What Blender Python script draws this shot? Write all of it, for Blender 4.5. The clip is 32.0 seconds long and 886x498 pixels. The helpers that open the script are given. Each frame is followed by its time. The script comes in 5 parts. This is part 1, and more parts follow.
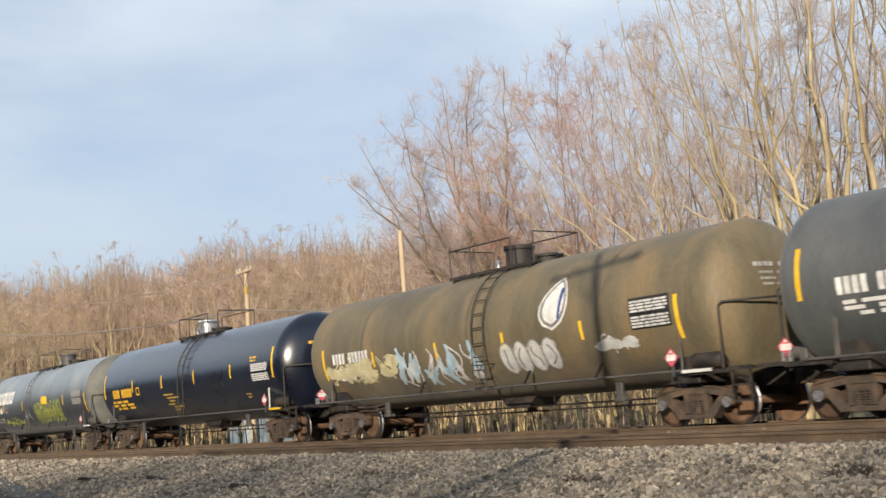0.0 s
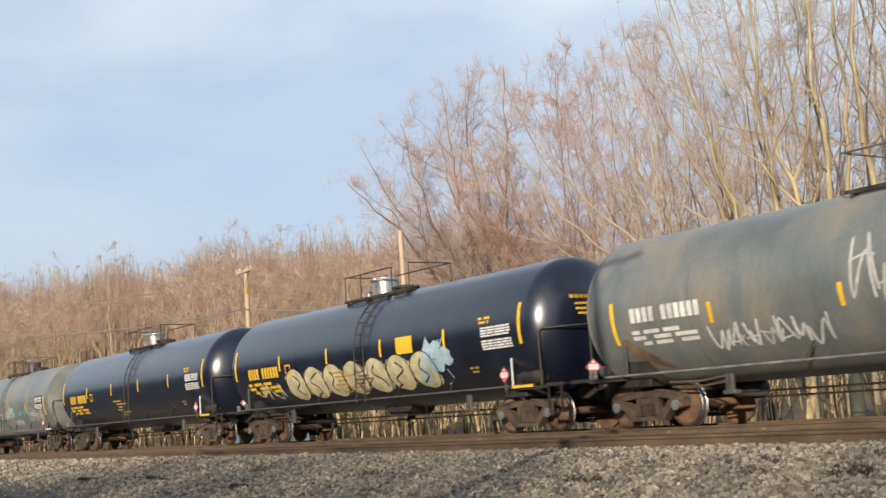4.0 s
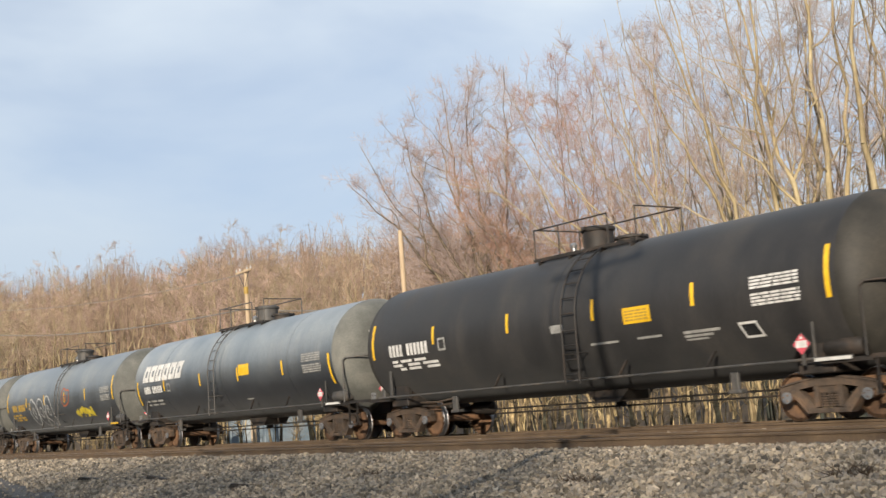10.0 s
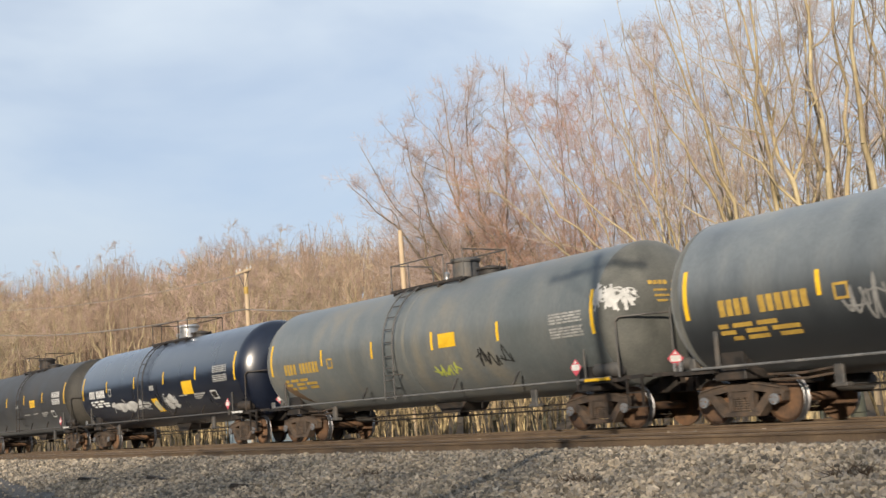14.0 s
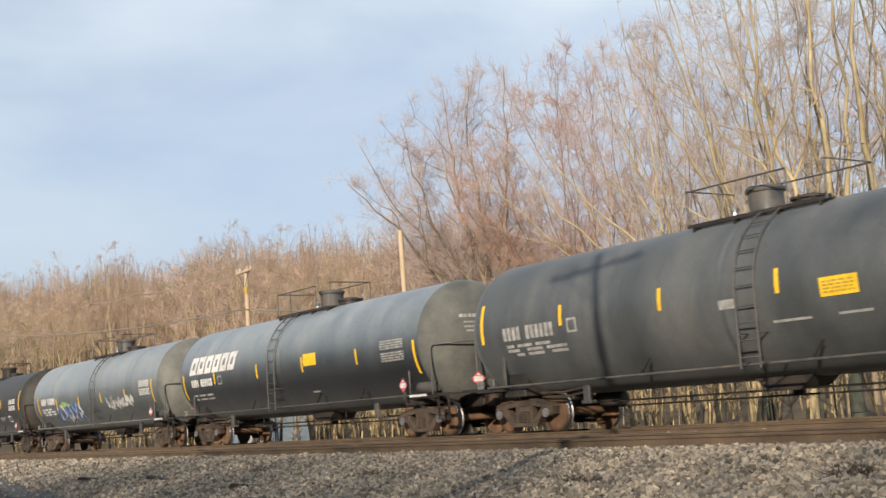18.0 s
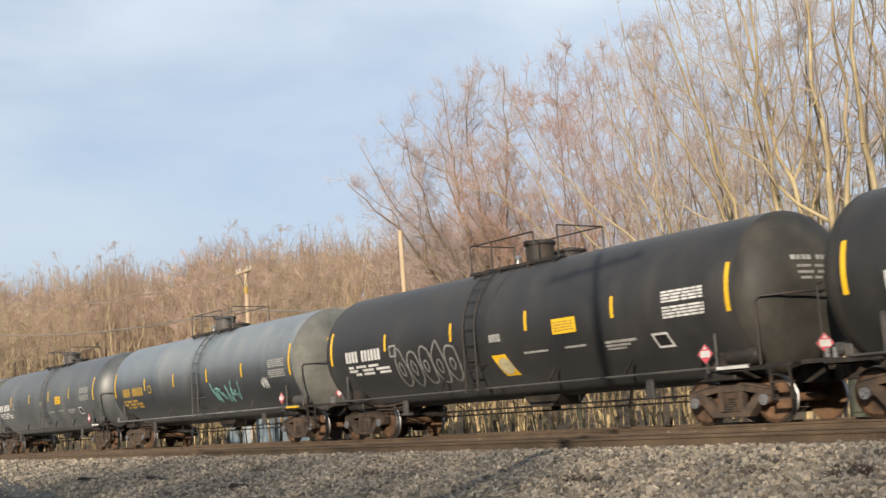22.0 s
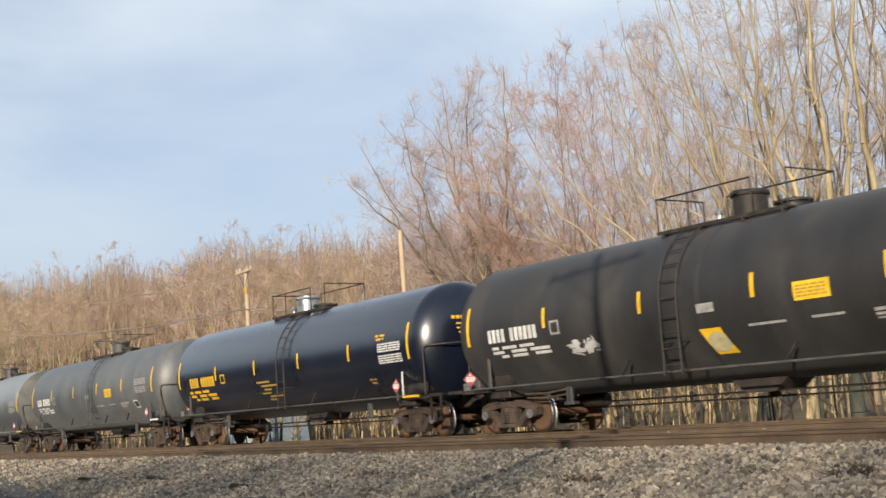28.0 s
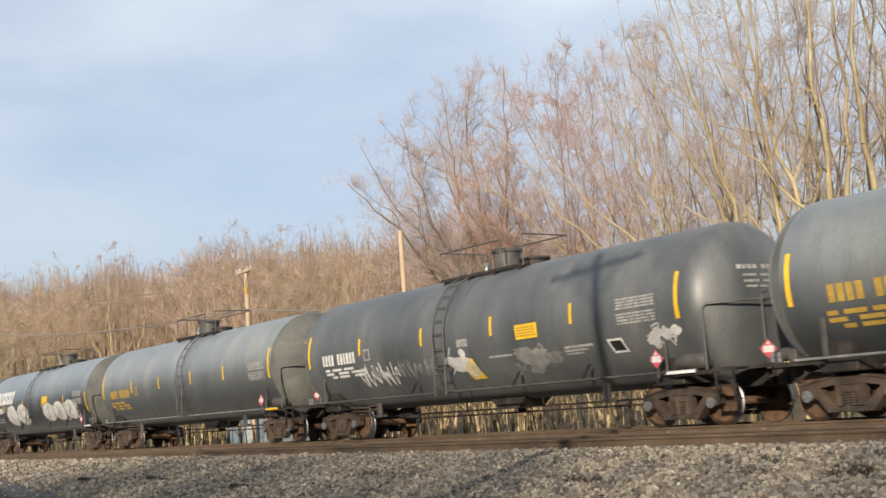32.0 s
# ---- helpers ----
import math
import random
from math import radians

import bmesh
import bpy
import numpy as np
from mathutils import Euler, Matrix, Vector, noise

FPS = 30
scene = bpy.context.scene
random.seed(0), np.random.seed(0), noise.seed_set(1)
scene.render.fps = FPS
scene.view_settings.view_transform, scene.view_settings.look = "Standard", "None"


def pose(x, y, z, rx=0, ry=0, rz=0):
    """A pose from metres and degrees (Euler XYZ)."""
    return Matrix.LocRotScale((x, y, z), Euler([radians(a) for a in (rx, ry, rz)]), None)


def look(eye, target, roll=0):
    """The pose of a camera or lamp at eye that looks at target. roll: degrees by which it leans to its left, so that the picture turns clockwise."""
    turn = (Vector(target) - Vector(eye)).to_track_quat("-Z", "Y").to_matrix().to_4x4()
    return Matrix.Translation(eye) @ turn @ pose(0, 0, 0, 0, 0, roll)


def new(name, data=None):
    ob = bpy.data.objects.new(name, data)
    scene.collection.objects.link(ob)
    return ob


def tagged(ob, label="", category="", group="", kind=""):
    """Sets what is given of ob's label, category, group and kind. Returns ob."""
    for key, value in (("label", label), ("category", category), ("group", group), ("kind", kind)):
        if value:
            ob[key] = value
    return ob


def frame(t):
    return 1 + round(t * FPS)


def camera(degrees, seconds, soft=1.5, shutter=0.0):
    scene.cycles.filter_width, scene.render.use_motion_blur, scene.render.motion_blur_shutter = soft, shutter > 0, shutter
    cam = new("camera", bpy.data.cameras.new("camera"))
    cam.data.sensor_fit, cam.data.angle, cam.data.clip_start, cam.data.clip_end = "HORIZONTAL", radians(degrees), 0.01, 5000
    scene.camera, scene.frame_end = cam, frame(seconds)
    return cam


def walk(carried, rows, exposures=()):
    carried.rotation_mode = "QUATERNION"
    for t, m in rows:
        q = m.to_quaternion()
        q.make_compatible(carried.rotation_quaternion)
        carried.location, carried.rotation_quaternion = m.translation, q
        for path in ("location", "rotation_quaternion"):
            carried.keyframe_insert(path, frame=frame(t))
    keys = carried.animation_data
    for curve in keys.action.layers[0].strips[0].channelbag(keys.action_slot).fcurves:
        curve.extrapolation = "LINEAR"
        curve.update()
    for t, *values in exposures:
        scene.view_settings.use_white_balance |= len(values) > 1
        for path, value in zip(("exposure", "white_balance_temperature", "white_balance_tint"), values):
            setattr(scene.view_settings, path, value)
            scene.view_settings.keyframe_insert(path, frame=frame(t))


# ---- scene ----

EYE = Vector((0.0, -19.505, 0.590))
AHEAD = Vector((-math.sin(radians(55.0)) * math.cos(radians(7.555)), math.cos(radians(55.0)) * math.cos(radians(7.555)), math.sin(radians(7.555))))
cam = camera(39.337, 32.0, soft=1.5, shutter=0.12)
walk(cam, [(0.0, look(EYE, EYE + AHEAD * 10, -3.807)), (32.0, look(EYE, EYE + AHEAD * 10, -3.807))])

# ---- world, sun, exposure ----
SUN_TO = Vector((0.62, -0.78, math.tan(radians(17)))).normalized()
scene.view_settings.exposure = 0.15


def make_world():
    w = bpy.data.worlds.new("sky")
    scene.world = w
    w.use_nodes = True
    nt = w.node_tree
    nt.nodes.clear()
    N, L = nt.nodes.new, nt.links.new
    sky = N("ShaderNodeTexSky")
    sky.sky_type, sky.sun_disc = "NISHITA", False
    sky.sun_elevation = math.asin(SUN_TO.z)
    sky.sun_rotation = math.atan2(SUN_TO.x, SUN_TO.y)
    sky.air_density, sky.dust_density, sky.ozone_density = 0.6, 0.0, 2.0
    tc, mp = N("ShaderNodeTexCoord"), N("ShaderNodeMapping")
    mp.inputs["Scale"].default_value = (1.6, 1.6, 4.6)
    mp.inputs["Location"].default_value = (0.35, 0.1, 0.2)
    L(tc.outputs["Generated"], mp.inputs["Vector"])
    n1 = N("ShaderNodeTexNoise")
    n1.inputs["Scale"].default_value, n1.inputs["Detail"].default_value, n1.inputs["Roughness"].default_value = 1.5, 5, 0.52
    n1.inputs["Distortion"].default_value = 0.25
    L(mp.outputs[0], n1.inputs["Vector"])
    r = N("ShaderNodeValToRGB")
    r.color_ramp.elements[0].position, r.color_ramp.elements[1].position = 0.30, 0.62
    L(n1.outputs["Fac"], r.inputs[0])
    mul = N("ShaderNodeMath")
    mul.operation, mul.inputs[1].default_value = "MULTIPLY_ADD", 0.50
    mul.inputs[2].default_value = 0.38
    L(r.outputs["Color"], mul.inputs[0])
    # thin cloud opens up towards the zenith
    sep, up, veil = N("ShaderNodeSeparateXYZ"), N("ShaderNodeMapRange"), N("ShaderNodeMath")
    L(tc.outputs["Generated"], sep.inputs[0])
    up.inputs["From Min"].default_value, up.inputs["From Max"].default_value = 0.3, 0.8
    up.inputs["To Min"].default_value, up.inputs["To Max"].default_value = 1.0, 0.4
    L(sep.outputs["Z"], up.inputs["Value"])
    veil.operation = "MULTIPLY"
    L(mul.outputs[0], veil.inputs[0])
    L(up.outputs[0], veil.inputs[1])
    mix = N("ShaderNodeMix")
    mix.data_type = "RGBA"
    L(veil.outputs[0], mix.inputs["Factor"])
    L(sky.outputs[0], mix.inputs[6])
    mix.inputs[7].default_value = (6.8, 7.4, 7.8, 1)
    bg, out = N("ShaderNodeBackground"), N("ShaderNodeOutputWorld")
    bg.inputs["Strength"].default_value = 0.122
    # blue haze low over the horizon
    low, haze = N("ShaderNodeMapRange"), N("ShaderNodeMix")
    low.inputs["From Min"].default_value, low.inputs["From Max"].default_value = 0.02, 0.36
    low.inputs["To Min"].default_value, low.inputs["To Max"].default_value = 0.9, 0.0
    L(sep.outputs["Z"], low.inputs["Value"])
    haze.data_type = "RGBA"
    L(low.outputs[0], haze.inputs["Factor"])
    L(mix.outputs[2], haze.inputs[6])
    haze.inputs[7].default_value = (3.1, 3.9, 4.9, 1)
    L(haze.outputs[2], bg.inputs["Color"])
    L(bg.outputs[0], out.inputs["Surface"])


make_world()
sun_data = bpy.data.lights.new("sun", "SUN")
sun_data.energy, sun_data.angle, sun_data.color = 5.0, radians(0.6), (1.0, 0.86, 0.69)
sun = new("sun", sun_data)
sun.matrix_world = look((0, 0, 60), Vector((0, 0, 60)) - SUN_TO)


# ---- materials ----
def surface(name, cols, scale=2.0, fine=40.0, rough=(0.5, 0.8), metal=0.0, bump=0.2, stretch=(1, 1, 1), vary=0.0, island=0.0, spread=(0.32, 0.68), specular=0.5, coat=0.0, bumpdist=0.02, sheen=0.0, lower_tone=None):
    """Two scales of noise over a ramp of colours, with rough and bump from the same noises."""
    m = bpy.data.materials.new(name)
    m.use_nodes = True
    nt = m.node_tree
    N, L = nt.nodes.new, nt.links.new
    p = nt.nodes["Principled BSDF"]
    tc, mp = N("ShaderNodeTexCoord"), N("ShaderNodeMapping")
    mp.inputs["Scale"].default_value = stretch
    L(tc.outputs["Object"], mp.inputs["Vector"])
    src = mp.outputs[0]
    if vary or island:
        info = N("ShaderNodeNewGeometry") if island else N("ShaderNodeObjectInfo")
        rnd = info.outputs["Random Per Island"] if island else info.outputs["Random"]
        add = N("ShaderNodeVectorMath")
        add.operation = "ADD"
        sc = N("ShaderNodeMath")
        sc.operation, sc.inputs[1].default_value = "MULTIPLY", 57.0
        L(rnd, sc.inputs[0])
        L(mp.outputs[0], add.inputs[0])
        L(sc.outputs[0], add.inputs[1])
        src = add.outputs[0]
    a, b = N("ShaderNodeTexNoise"), N("ShaderNodeTexNoise")
    for nd, s, d in ((a, scale, 6), (b, fine, 4)):
        nd.inputs["Scale"].default_value, nd.inputs["Detail"].default_value, nd.inputs["Roughness"].default_value = s, d, 0.6
        L(src, nd.inputs["Vector"])
    ramp = N("ShaderNodeValToRGB")
    e = ramp.color_ramp.elements
    lo, hi = spread
    for i, c in enumerate(cols):
        pos = lo + (hi - lo) * i / max(1, len(cols) - 1)
        el = e[i] if i < 2 else e.new(pos)
        el.position, el.color = pos, (*c, 1)
    L(a.outputs["Fac"], ramp.inputs[0])
    mix = N("ShaderNodeMix")
    mix.data_type, mix.blend_type = "RGBA", "OVERLAY"
    mix.inputs["Factor"].default_value = 0.35
    L(ramp.outputs[0], mix.inputs[6])
    L(b.outputs["Fac"], mix.inputs[7])
    col = mix.outputs[2]
    if lower_tone:
        # the colour passes by height into a darker tone below, with a ragged edge
        c2, z0, z1, rag = lower_tone
        sep, rg, md, edge, height_mix = N("ShaderNodeSeparateXYZ"), N("ShaderNodeTexNoise"), N("ShaderNodeMapping"), N("ShaderNodeMath"), N("ShaderNodeMapRange")
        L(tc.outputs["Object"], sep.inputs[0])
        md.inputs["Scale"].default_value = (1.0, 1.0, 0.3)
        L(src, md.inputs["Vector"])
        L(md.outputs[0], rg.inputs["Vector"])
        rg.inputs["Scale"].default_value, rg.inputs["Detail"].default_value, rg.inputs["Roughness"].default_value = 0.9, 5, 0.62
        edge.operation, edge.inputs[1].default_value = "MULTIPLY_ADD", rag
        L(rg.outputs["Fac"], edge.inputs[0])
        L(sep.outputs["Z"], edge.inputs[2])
        height_mix.interpolation_type = "SMOOTHSTEP"
        height_mix.inputs["From Min"].default_value, height_mix.inputs["From Max"].default_value = z0 + rag / 2, z1 + rag / 2
        L(edge.outputs[0], height_mix.inputs["Value"])
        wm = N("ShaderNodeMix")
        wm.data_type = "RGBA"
        L(height_mix.outputs[0], wm.inputs["Factor"])
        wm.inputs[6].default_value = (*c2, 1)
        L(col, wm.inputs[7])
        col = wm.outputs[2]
    if vary or island:
        hsv = N("ShaderNodeHueSaturation")
        mr = N("ShaderNodeMapRange")
        k = vary or island
        mr.inputs["To Min"].default_value, mr.inputs["To Max"].default_value = 1 - k, 1 + k
        L(rnd, mr.inputs["Value"])
        L(mr.outputs[0], hsv.inputs["Value"])
        L(col, hsv.inputs["Color"])
        col = hsv.outputs[0]
    L(col, p.inputs["Base Color"])
    rr = N("ShaderNodeMapRange")
    rr.inputs["From Min"].default_value, rr.inputs["From Max"].default_value = 0.3, 0.7
    rr.inputs["To Min"].default_value, rr.inputs["To Max"].default_value = rough
    L(a.outputs["Fac"], rr.inputs["Value"])
    L(rr.outputs[0], p.inputs["Roughness"])
    p.inputs["Metallic"].default_value = metal
    p.inputs["Specular IOR Level"].default_value = specular
    p.inputs["Coat Weight"].default_value = coat
    p.inputs["Coat Roughness"].default_value = 0.26
    # dust lying on the paint
    p.inputs["Sheen Weight"].default_value, p.inputs["Sheen Roughness"].default_value = sheen, 0.45
    p.inputs["Sheen Tint"].default_value = (0.90, 0.96, 1.0, 1)
    if bump:
        bp = N("ShaderNodeBump")
        bp.inputs["Strength"].default_value, bp.inputs["Distance"].default_value = bump, bumpdist
        L(b.outputs["Fac"], bp.inputs["Height"])
        L(bp.outputs[0], p.inputs["Normal"])
    return m


STREAK = (1.0, 1.0, 0.22)
TANK = {
    "black_gloss": surface("glossy_black_paint", [(0.003, 0.005, 0.013), (0.006, 0.010, 0.023), (0.013, 0.018, 0.033)], 1.2, 30, (0.26, 0.34), 0, 0.01, STREAK, vary=0.1, coat=0.9, specular=0.5, spread=(0.3, 0.75)),
    "black_dull": surface("dull_black_paint", [(0.019, 0.019, 0.02), (0.03, 0.029, 0.029), (0.05, 0.046, 0.042)], 0.9, 26, (0.46, 0.62), 0, 0.05, STREAK, vary=0.15, specular=0.48, sheen=0.10),
    "charcoal": surface("weathered_charcoal_paint", [(0.050, 0.056, 0.060), (0.080, 0.087, 0.090), (0.124, 0.128, 0.124)], 0.8, 24, (0.42, 0.55), 0, 0.03, STREAK, vary=0.15, specular=0.8, sheen=0.10),
    "grey": surface("dusty_grey_tank_paint", [(0.111, 0.132, 0.149), (0.170, 0.194, 0.208), (0.251, 0.267, 0.262)], 0.8, 24, (0.30, 0.43), 0, 0.03, STREAK, vary=0.14, specular=0.8, sheen=0.10, lower_tone=((0.014, 0.016, 0.019), 1.4, 3.7, 0.7)),
    "pale": surface("dusty_pale_grey_tank_paint", [(0.145, 0.168, 0.185), (0.207, 0.228, 0.237), (0.284, 0.297, 0.287)], 0.8, 24, (0.30, 0.43), 0, 0.03, STREAK, vary=0.12, specular=0.8, sheen=0.10, lower_tone=((0.036, 0.040, 0.044), 1.2, 3.4, 0.8)),
    "procor": surface("dusty_blue_grey_tank_paint", [(0.141, 0.175, 0.200), (0.218, 0.253, 0.279), (0.319, 0.344, 0.351)], 0.8, 24, (0.30, 0.43), 0, 0.03, STREAK, vary=0.1, specular=0.8, sheen=0.10, lower_tone=((0.010, 0.012, 0.016), 1.6, 3.8, 0.6)),
    "olive": surface("dirty_olive_tank_paint", [(0.077, 0.064, 0.041), (0.129, 0.107, 0.065), (0.200, 0.143, 0.074)], 0.8, 22, (0.5, 0.66), 0, 0.08, STREAK, vary=0.1, specular=0.42, sheen=0.10),
    "slate": surface("faded_slate_tank_paint", [(0.084, 0.104, 0.110), (0.140, 0.152, 0.149), (0.222, 0.202, 0.155)], 0.7, 22, (0.30, 0.43), 0, 0.06, STREAK, vary=0.1, specular=0.8, sheen=0.10),
}
HEADGRIME = surface("grey_olive_grime_over_paint", [(0.086, 0.089, 0.081), (0.124, 0.127, 0.116), (0.170, 0.170, 0.152)], 1.1, 26, (0.6, 0.75), 0, 0.04, vary=0.2, specular=0.3, sheen=0.2)
HEADBLACK = surface("grimy_black_end_paint", [(0.026, 0.025, 0.022), (0.040, 0.038, 0.033), (0.062, 0.056, 0.046)], 1.1, 26, (0.55, 0.7), 0, 0.04, vary=0.2, specular=0.35)
STEEL_DARK = surface("sooty_black_steel", [(0.012, 0.011, 0.010), (0.028, 0.024, 0.021), (0.055, 0.040, 0.030)], 3, 40, (0.5, 0.8), 0, 0.1, vary=0.1)
STEEL_GREY = surface("dirty_grey_steel", [(0.045, 0.045, 0.045), (0.075, 0.073, 0.07), (0.11, 0.095, 0.08)], 3, 40, (0.45, 0.7), 0, 0.08, vary=0.1)
PIPEGREY = surface("worn_grey_pipe", [(0.09, 0.092, 0.095), (0.15, 0.152, 0.152), (0.22, 0.215, 0.205)], 3, 40, (0.4, 0.65), 0, 0.05, vary=0.2)
TRUCK_RUST = surface("rusty_brown_cast_steel", [(0.040, 0.031, 0.025), (0.074, 0.055, 0.041), (0.125, 0.083, 0.055)], 4, 50, (0.65, 0.9), 0, 0.25, vary=0.3)
WHEEL_RUST = surface("rusty_wheel_steel", [(0.065, 0.040, 0.027), (0.13, 0.076, 0.044), (0.20, 0.108, 0.055)], 3, 60, (0.6, 0.85), 0, 0.15, vary=0.25)
RUSTSTAIN = surface("brown_rust_stain", [(0.080, 0.054, 0.036), (0.14, 0.092, 0.054), (0.20, 0.135, 0.076)], 2.0, 24, (0.7, 0.85), 0, 0.05, vary=0.2)
DARKBARK = surface("dark_mossy_bark", [(0.030, 0.034, 0.026), (0.055, 0.060, 0.045), (0.085, 0.085, 0.062)], 3, 20, (0.85, 1.0), 0, 0.6, (1, 1, 0.3), bumpdist=0.03)
TREAD = surface("polished_wheel_tread", [(0.30, 0.30, 0.31), (0.44, 0.44, 0.45)], 6, 80, (0.42, 0.55), 1.0, 0.02)
BRIGHT = surface("bright_galvanised_steel", [(0.45, 0.45, 0.45), (0.62, 0.62, 0.61)], 6, 60, (0.25, 0.45), 0.85, 0.03)
YELLOW = surface("yellow_reflective_tape", [(0.72, 0.42, 0.015), (0.86, 0.55, 0.03)], 5, 60, (0.35, 0.55), 0, 0.02, vary=0.08)
WHITE = surface("white_lettering_paint", [(0.52, 0.52, 0.50), (0.74, 0.74, 0.72)], 5, 50, (0.5, 0.7), 0, 0.03, vary=0.1)
DULLWHITE = surface("faded_white_lettering_paint", [(0.22, 0.22, 0.21), (0.42, 0.42, 0.40)], 6, 50, (0.5, 0.75), 0, 0.03)
GOLD = surface("yellow_lettering_paint", [(0.62, 0.36, 0.02), (0.78, 0.48, 0.03)], 5, 50, (0.5, 0.7), 0, 0.03)
DULLGOLD = surface("faded_yellow_lettering_paint", [(0.34, 0.22, 0.05), (0.50, 0.33, 0.06)], 6, 50, (0.5, 0.7), 0, 0.03)
RED = surface("red_placard_print", [(0.52, 0.06, 0.09), (0.66, 0.12, 0.16)], 5, 50, (0.4, 0.6), 0, 0.02)
PANELBLACK = surface("black_panel_paint", [(0.010, 0.010, 0.011), (0.022, 0.022, 0.022)], 4, 40, (0.4, 0.6), 0, 0.02)
BLUE = surface("blue_emblem_paint", [(0.03, 0.06, 0.20), (0.05, 0.10, 0.28)], 4, 40, (0.4, 0.6), 0, 0.02)
SPRAY = {k: surface(k + "_spray_paint", [tuple(0.6 * v for v in c), c], 3, 40, (0.55, 0.75), 0, 0.03) for k, c in {
    "white": (0.62, 0.62, 0.60), "pale_blue": (0.42, 0.58, 0.68), "teal": (0.10, 0.45, 0.40), "green": (0.30, 0.50, 0.16), "lime": (0.55, 0.60, 0.10), "blue": (0.07, 0.17, 0.50),
    "sand": (0.62, 0.56, 0.34), "grey": (0.26, 0.26, 0.25), "orange": (0.48, 0.14, 0.06), "yellow": (0.72, 0.58, 0.05), "black": (0.02, 0.02, 0.02), "red": (0.36, 0.03, 0.03), "mint": (0.26, 0.58, 0.56)}.items()}
RAIL_SIDE = surface("brown_rusted_rail", [(0.080, 0.056, 0.038), (0.125, 0.088, 0.056), (0.175, 0.122, 0.076)], 1.5, 40, (0.6, 0.85), 0, 0.2)
RAIL_TOP = surface("worn_rail_head", [(0.22, 0.19, 0.16), (0.36, 0.33, 0.30)], 1.2, 40, (0.25, 0.45), 0.7, 0.03, (0.2, 1, 1))
SLEEPER = surface("weathered_sleeper_wood", [(0.06, 0.047, 0.036), (0.11, 0.085, 0.062), (0.16, 0.125, 0.09)], 2.5, 45, (0.75, 0.95), 0, 0.4, (1, 0.2, 1), vary=0.25)
BALLAST = surface("grey_ballast_bed", [(0.07, 0.067, 0.062), (0.14, 0.132, 0.12), (0.25, 0.235, 0.205)], 9, 26, (0.8, 0.95), 0, 1.0, bumpdist=0.06, spread=(0.25, 0.75))
STONE = surface("ballast_stone", [(0.10, 0.097, 0.095), (0.245, 0.218, 0.18), (0.33, 0.275, 0.20), (0.56, 0.50, 0.40)], 0.9, 30, (0.75, 0.95), 0, 0.35, island=0.6, spread=(0.25, 0.75))
GROUND = surface("dry_grass_and_leaf_litter", [(0.060, 0.045, 0.030), (0.105, 0.078, 0.048), (0.17, 0.13, 0.075)], 0.25, 3.5, (0.85, 1.0), 0, 0.9, bumpdist=0.15)
DARKGROUND = surface("dark_ground", [(0.020, 0.019, 0.018), (0.040, 0.037, 0.034), (0.07, 0.064, 0.055)], 1.5, 22, (0.8, 0.95), 0, 0.6, bumpdist=0.04)
BARK = surface("sunlit_pale_bark", [(0.24, 0.185, 0.10), (0.38, 0.305, 0.175), (0.50, 0.42, 0.26)], 1.6, 14, (0.85, 1.0), 0, 0.7, (1, 1, 0.25), vary=0.2, bumpdist=0.03)
LIMBBARK = surface("grey_brown_bark", [(0.13, 0.10, 0.07), (0.22, 0.175, 0.12), (0.34, 0.275, 0.175)], 1.2, 12, (0.85, 1.0), 0, 0.6, (1, 1, 0.25), vary=0.15, bumpdist=0.03)
TWIG = surface("greyish_pink_twigs", [(0.34, 0.255, 0.225), (0.45, 0.355, 0.315), (0.56, 0.46, 0.41)], 0.5, 6, (0.85, 1.0), 0, 0, vary=0.15)
REDTWIG = surface("reddish_brown_twigs", [(0.36, 0.215, 0.155), (0.49, 0.305, 0.225), (0.60, 0.39, 0.29)], 0.5, 6, (0.85, 1.0), 0, 0, vary=0.15)
TANTWIG = surface("tan_grey_twigs", [(0.36, 0.28, 0.235), (0.47, 0.385, 0.325), (0.58, 0.49, 0.42)], 0.5, 6, (0.85, 1.0), 0, 0, vary=0.15)
FARTWIG = [surface(k, c, 0.5, 6, (0.85, 1.0), 0, 0, vary=0.3) for k, c in (
    ("warm_brown_twigs", [(0.345, 0.245, 0.172), (0.50, 0.365, 0.255), (0.625, 0.475, 0.338)]),
    ("pinkish_brown_twigs", [(0.355, 0.247, 0.20), (0.50, 0.358, 0.292), (0.63, 0.468, 0.385)]),
    ("olive_tan_twigs", [(0.31, 0.245, 0.16), (0.45, 0.36, 0.24), (0.57, 0.47, 0.32)]))]
# darker than the far twigs: shade inside the wood is put into the colour
HILLTWIG = surface("grey_brown_twigs", [(0.205, 0.142, 0.104), (0.35, 0.248, 0.178), (0.52, 0.38, 0.27)], 0.06, 1.5, (0.85, 1.0), 0, 0, island=0.35)
REED = surface("dry_straw_stems", [(0.055, 0.041, 0.026), (0.22, 0.165, 0.09), (0.52, 0.41, 0.21)], 1.5, 12, (0.85, 1.0), 0, 0, island=0.75)
POLEWOOD = surface("weathered_pole_wood", [(0.36, 0.26, 0.16), (0.50, 0.38, 0.25), (0.60, 0.47, 0.32)], 3, 30, (0.8, 0.95), 0, 0.4, (1, 1, 0.08))
SHEDWALL = surface("blue_grey_sheet_siding", [(0.15, 0.20, 0.25), (0.20, 0.26, 0.31), (0.27, 0.32, 0.36)], 0.8, 12, (0.5, 0.7), 0.0, 0.1)
SHEDSUNLIT = surface("sunlit_sheet_siding", [(0.32, 0.38, 0.42), (0.42, 0.48, 0.51)], 0.8, 12, (0.5, 0.7), 0.0, 0.1)
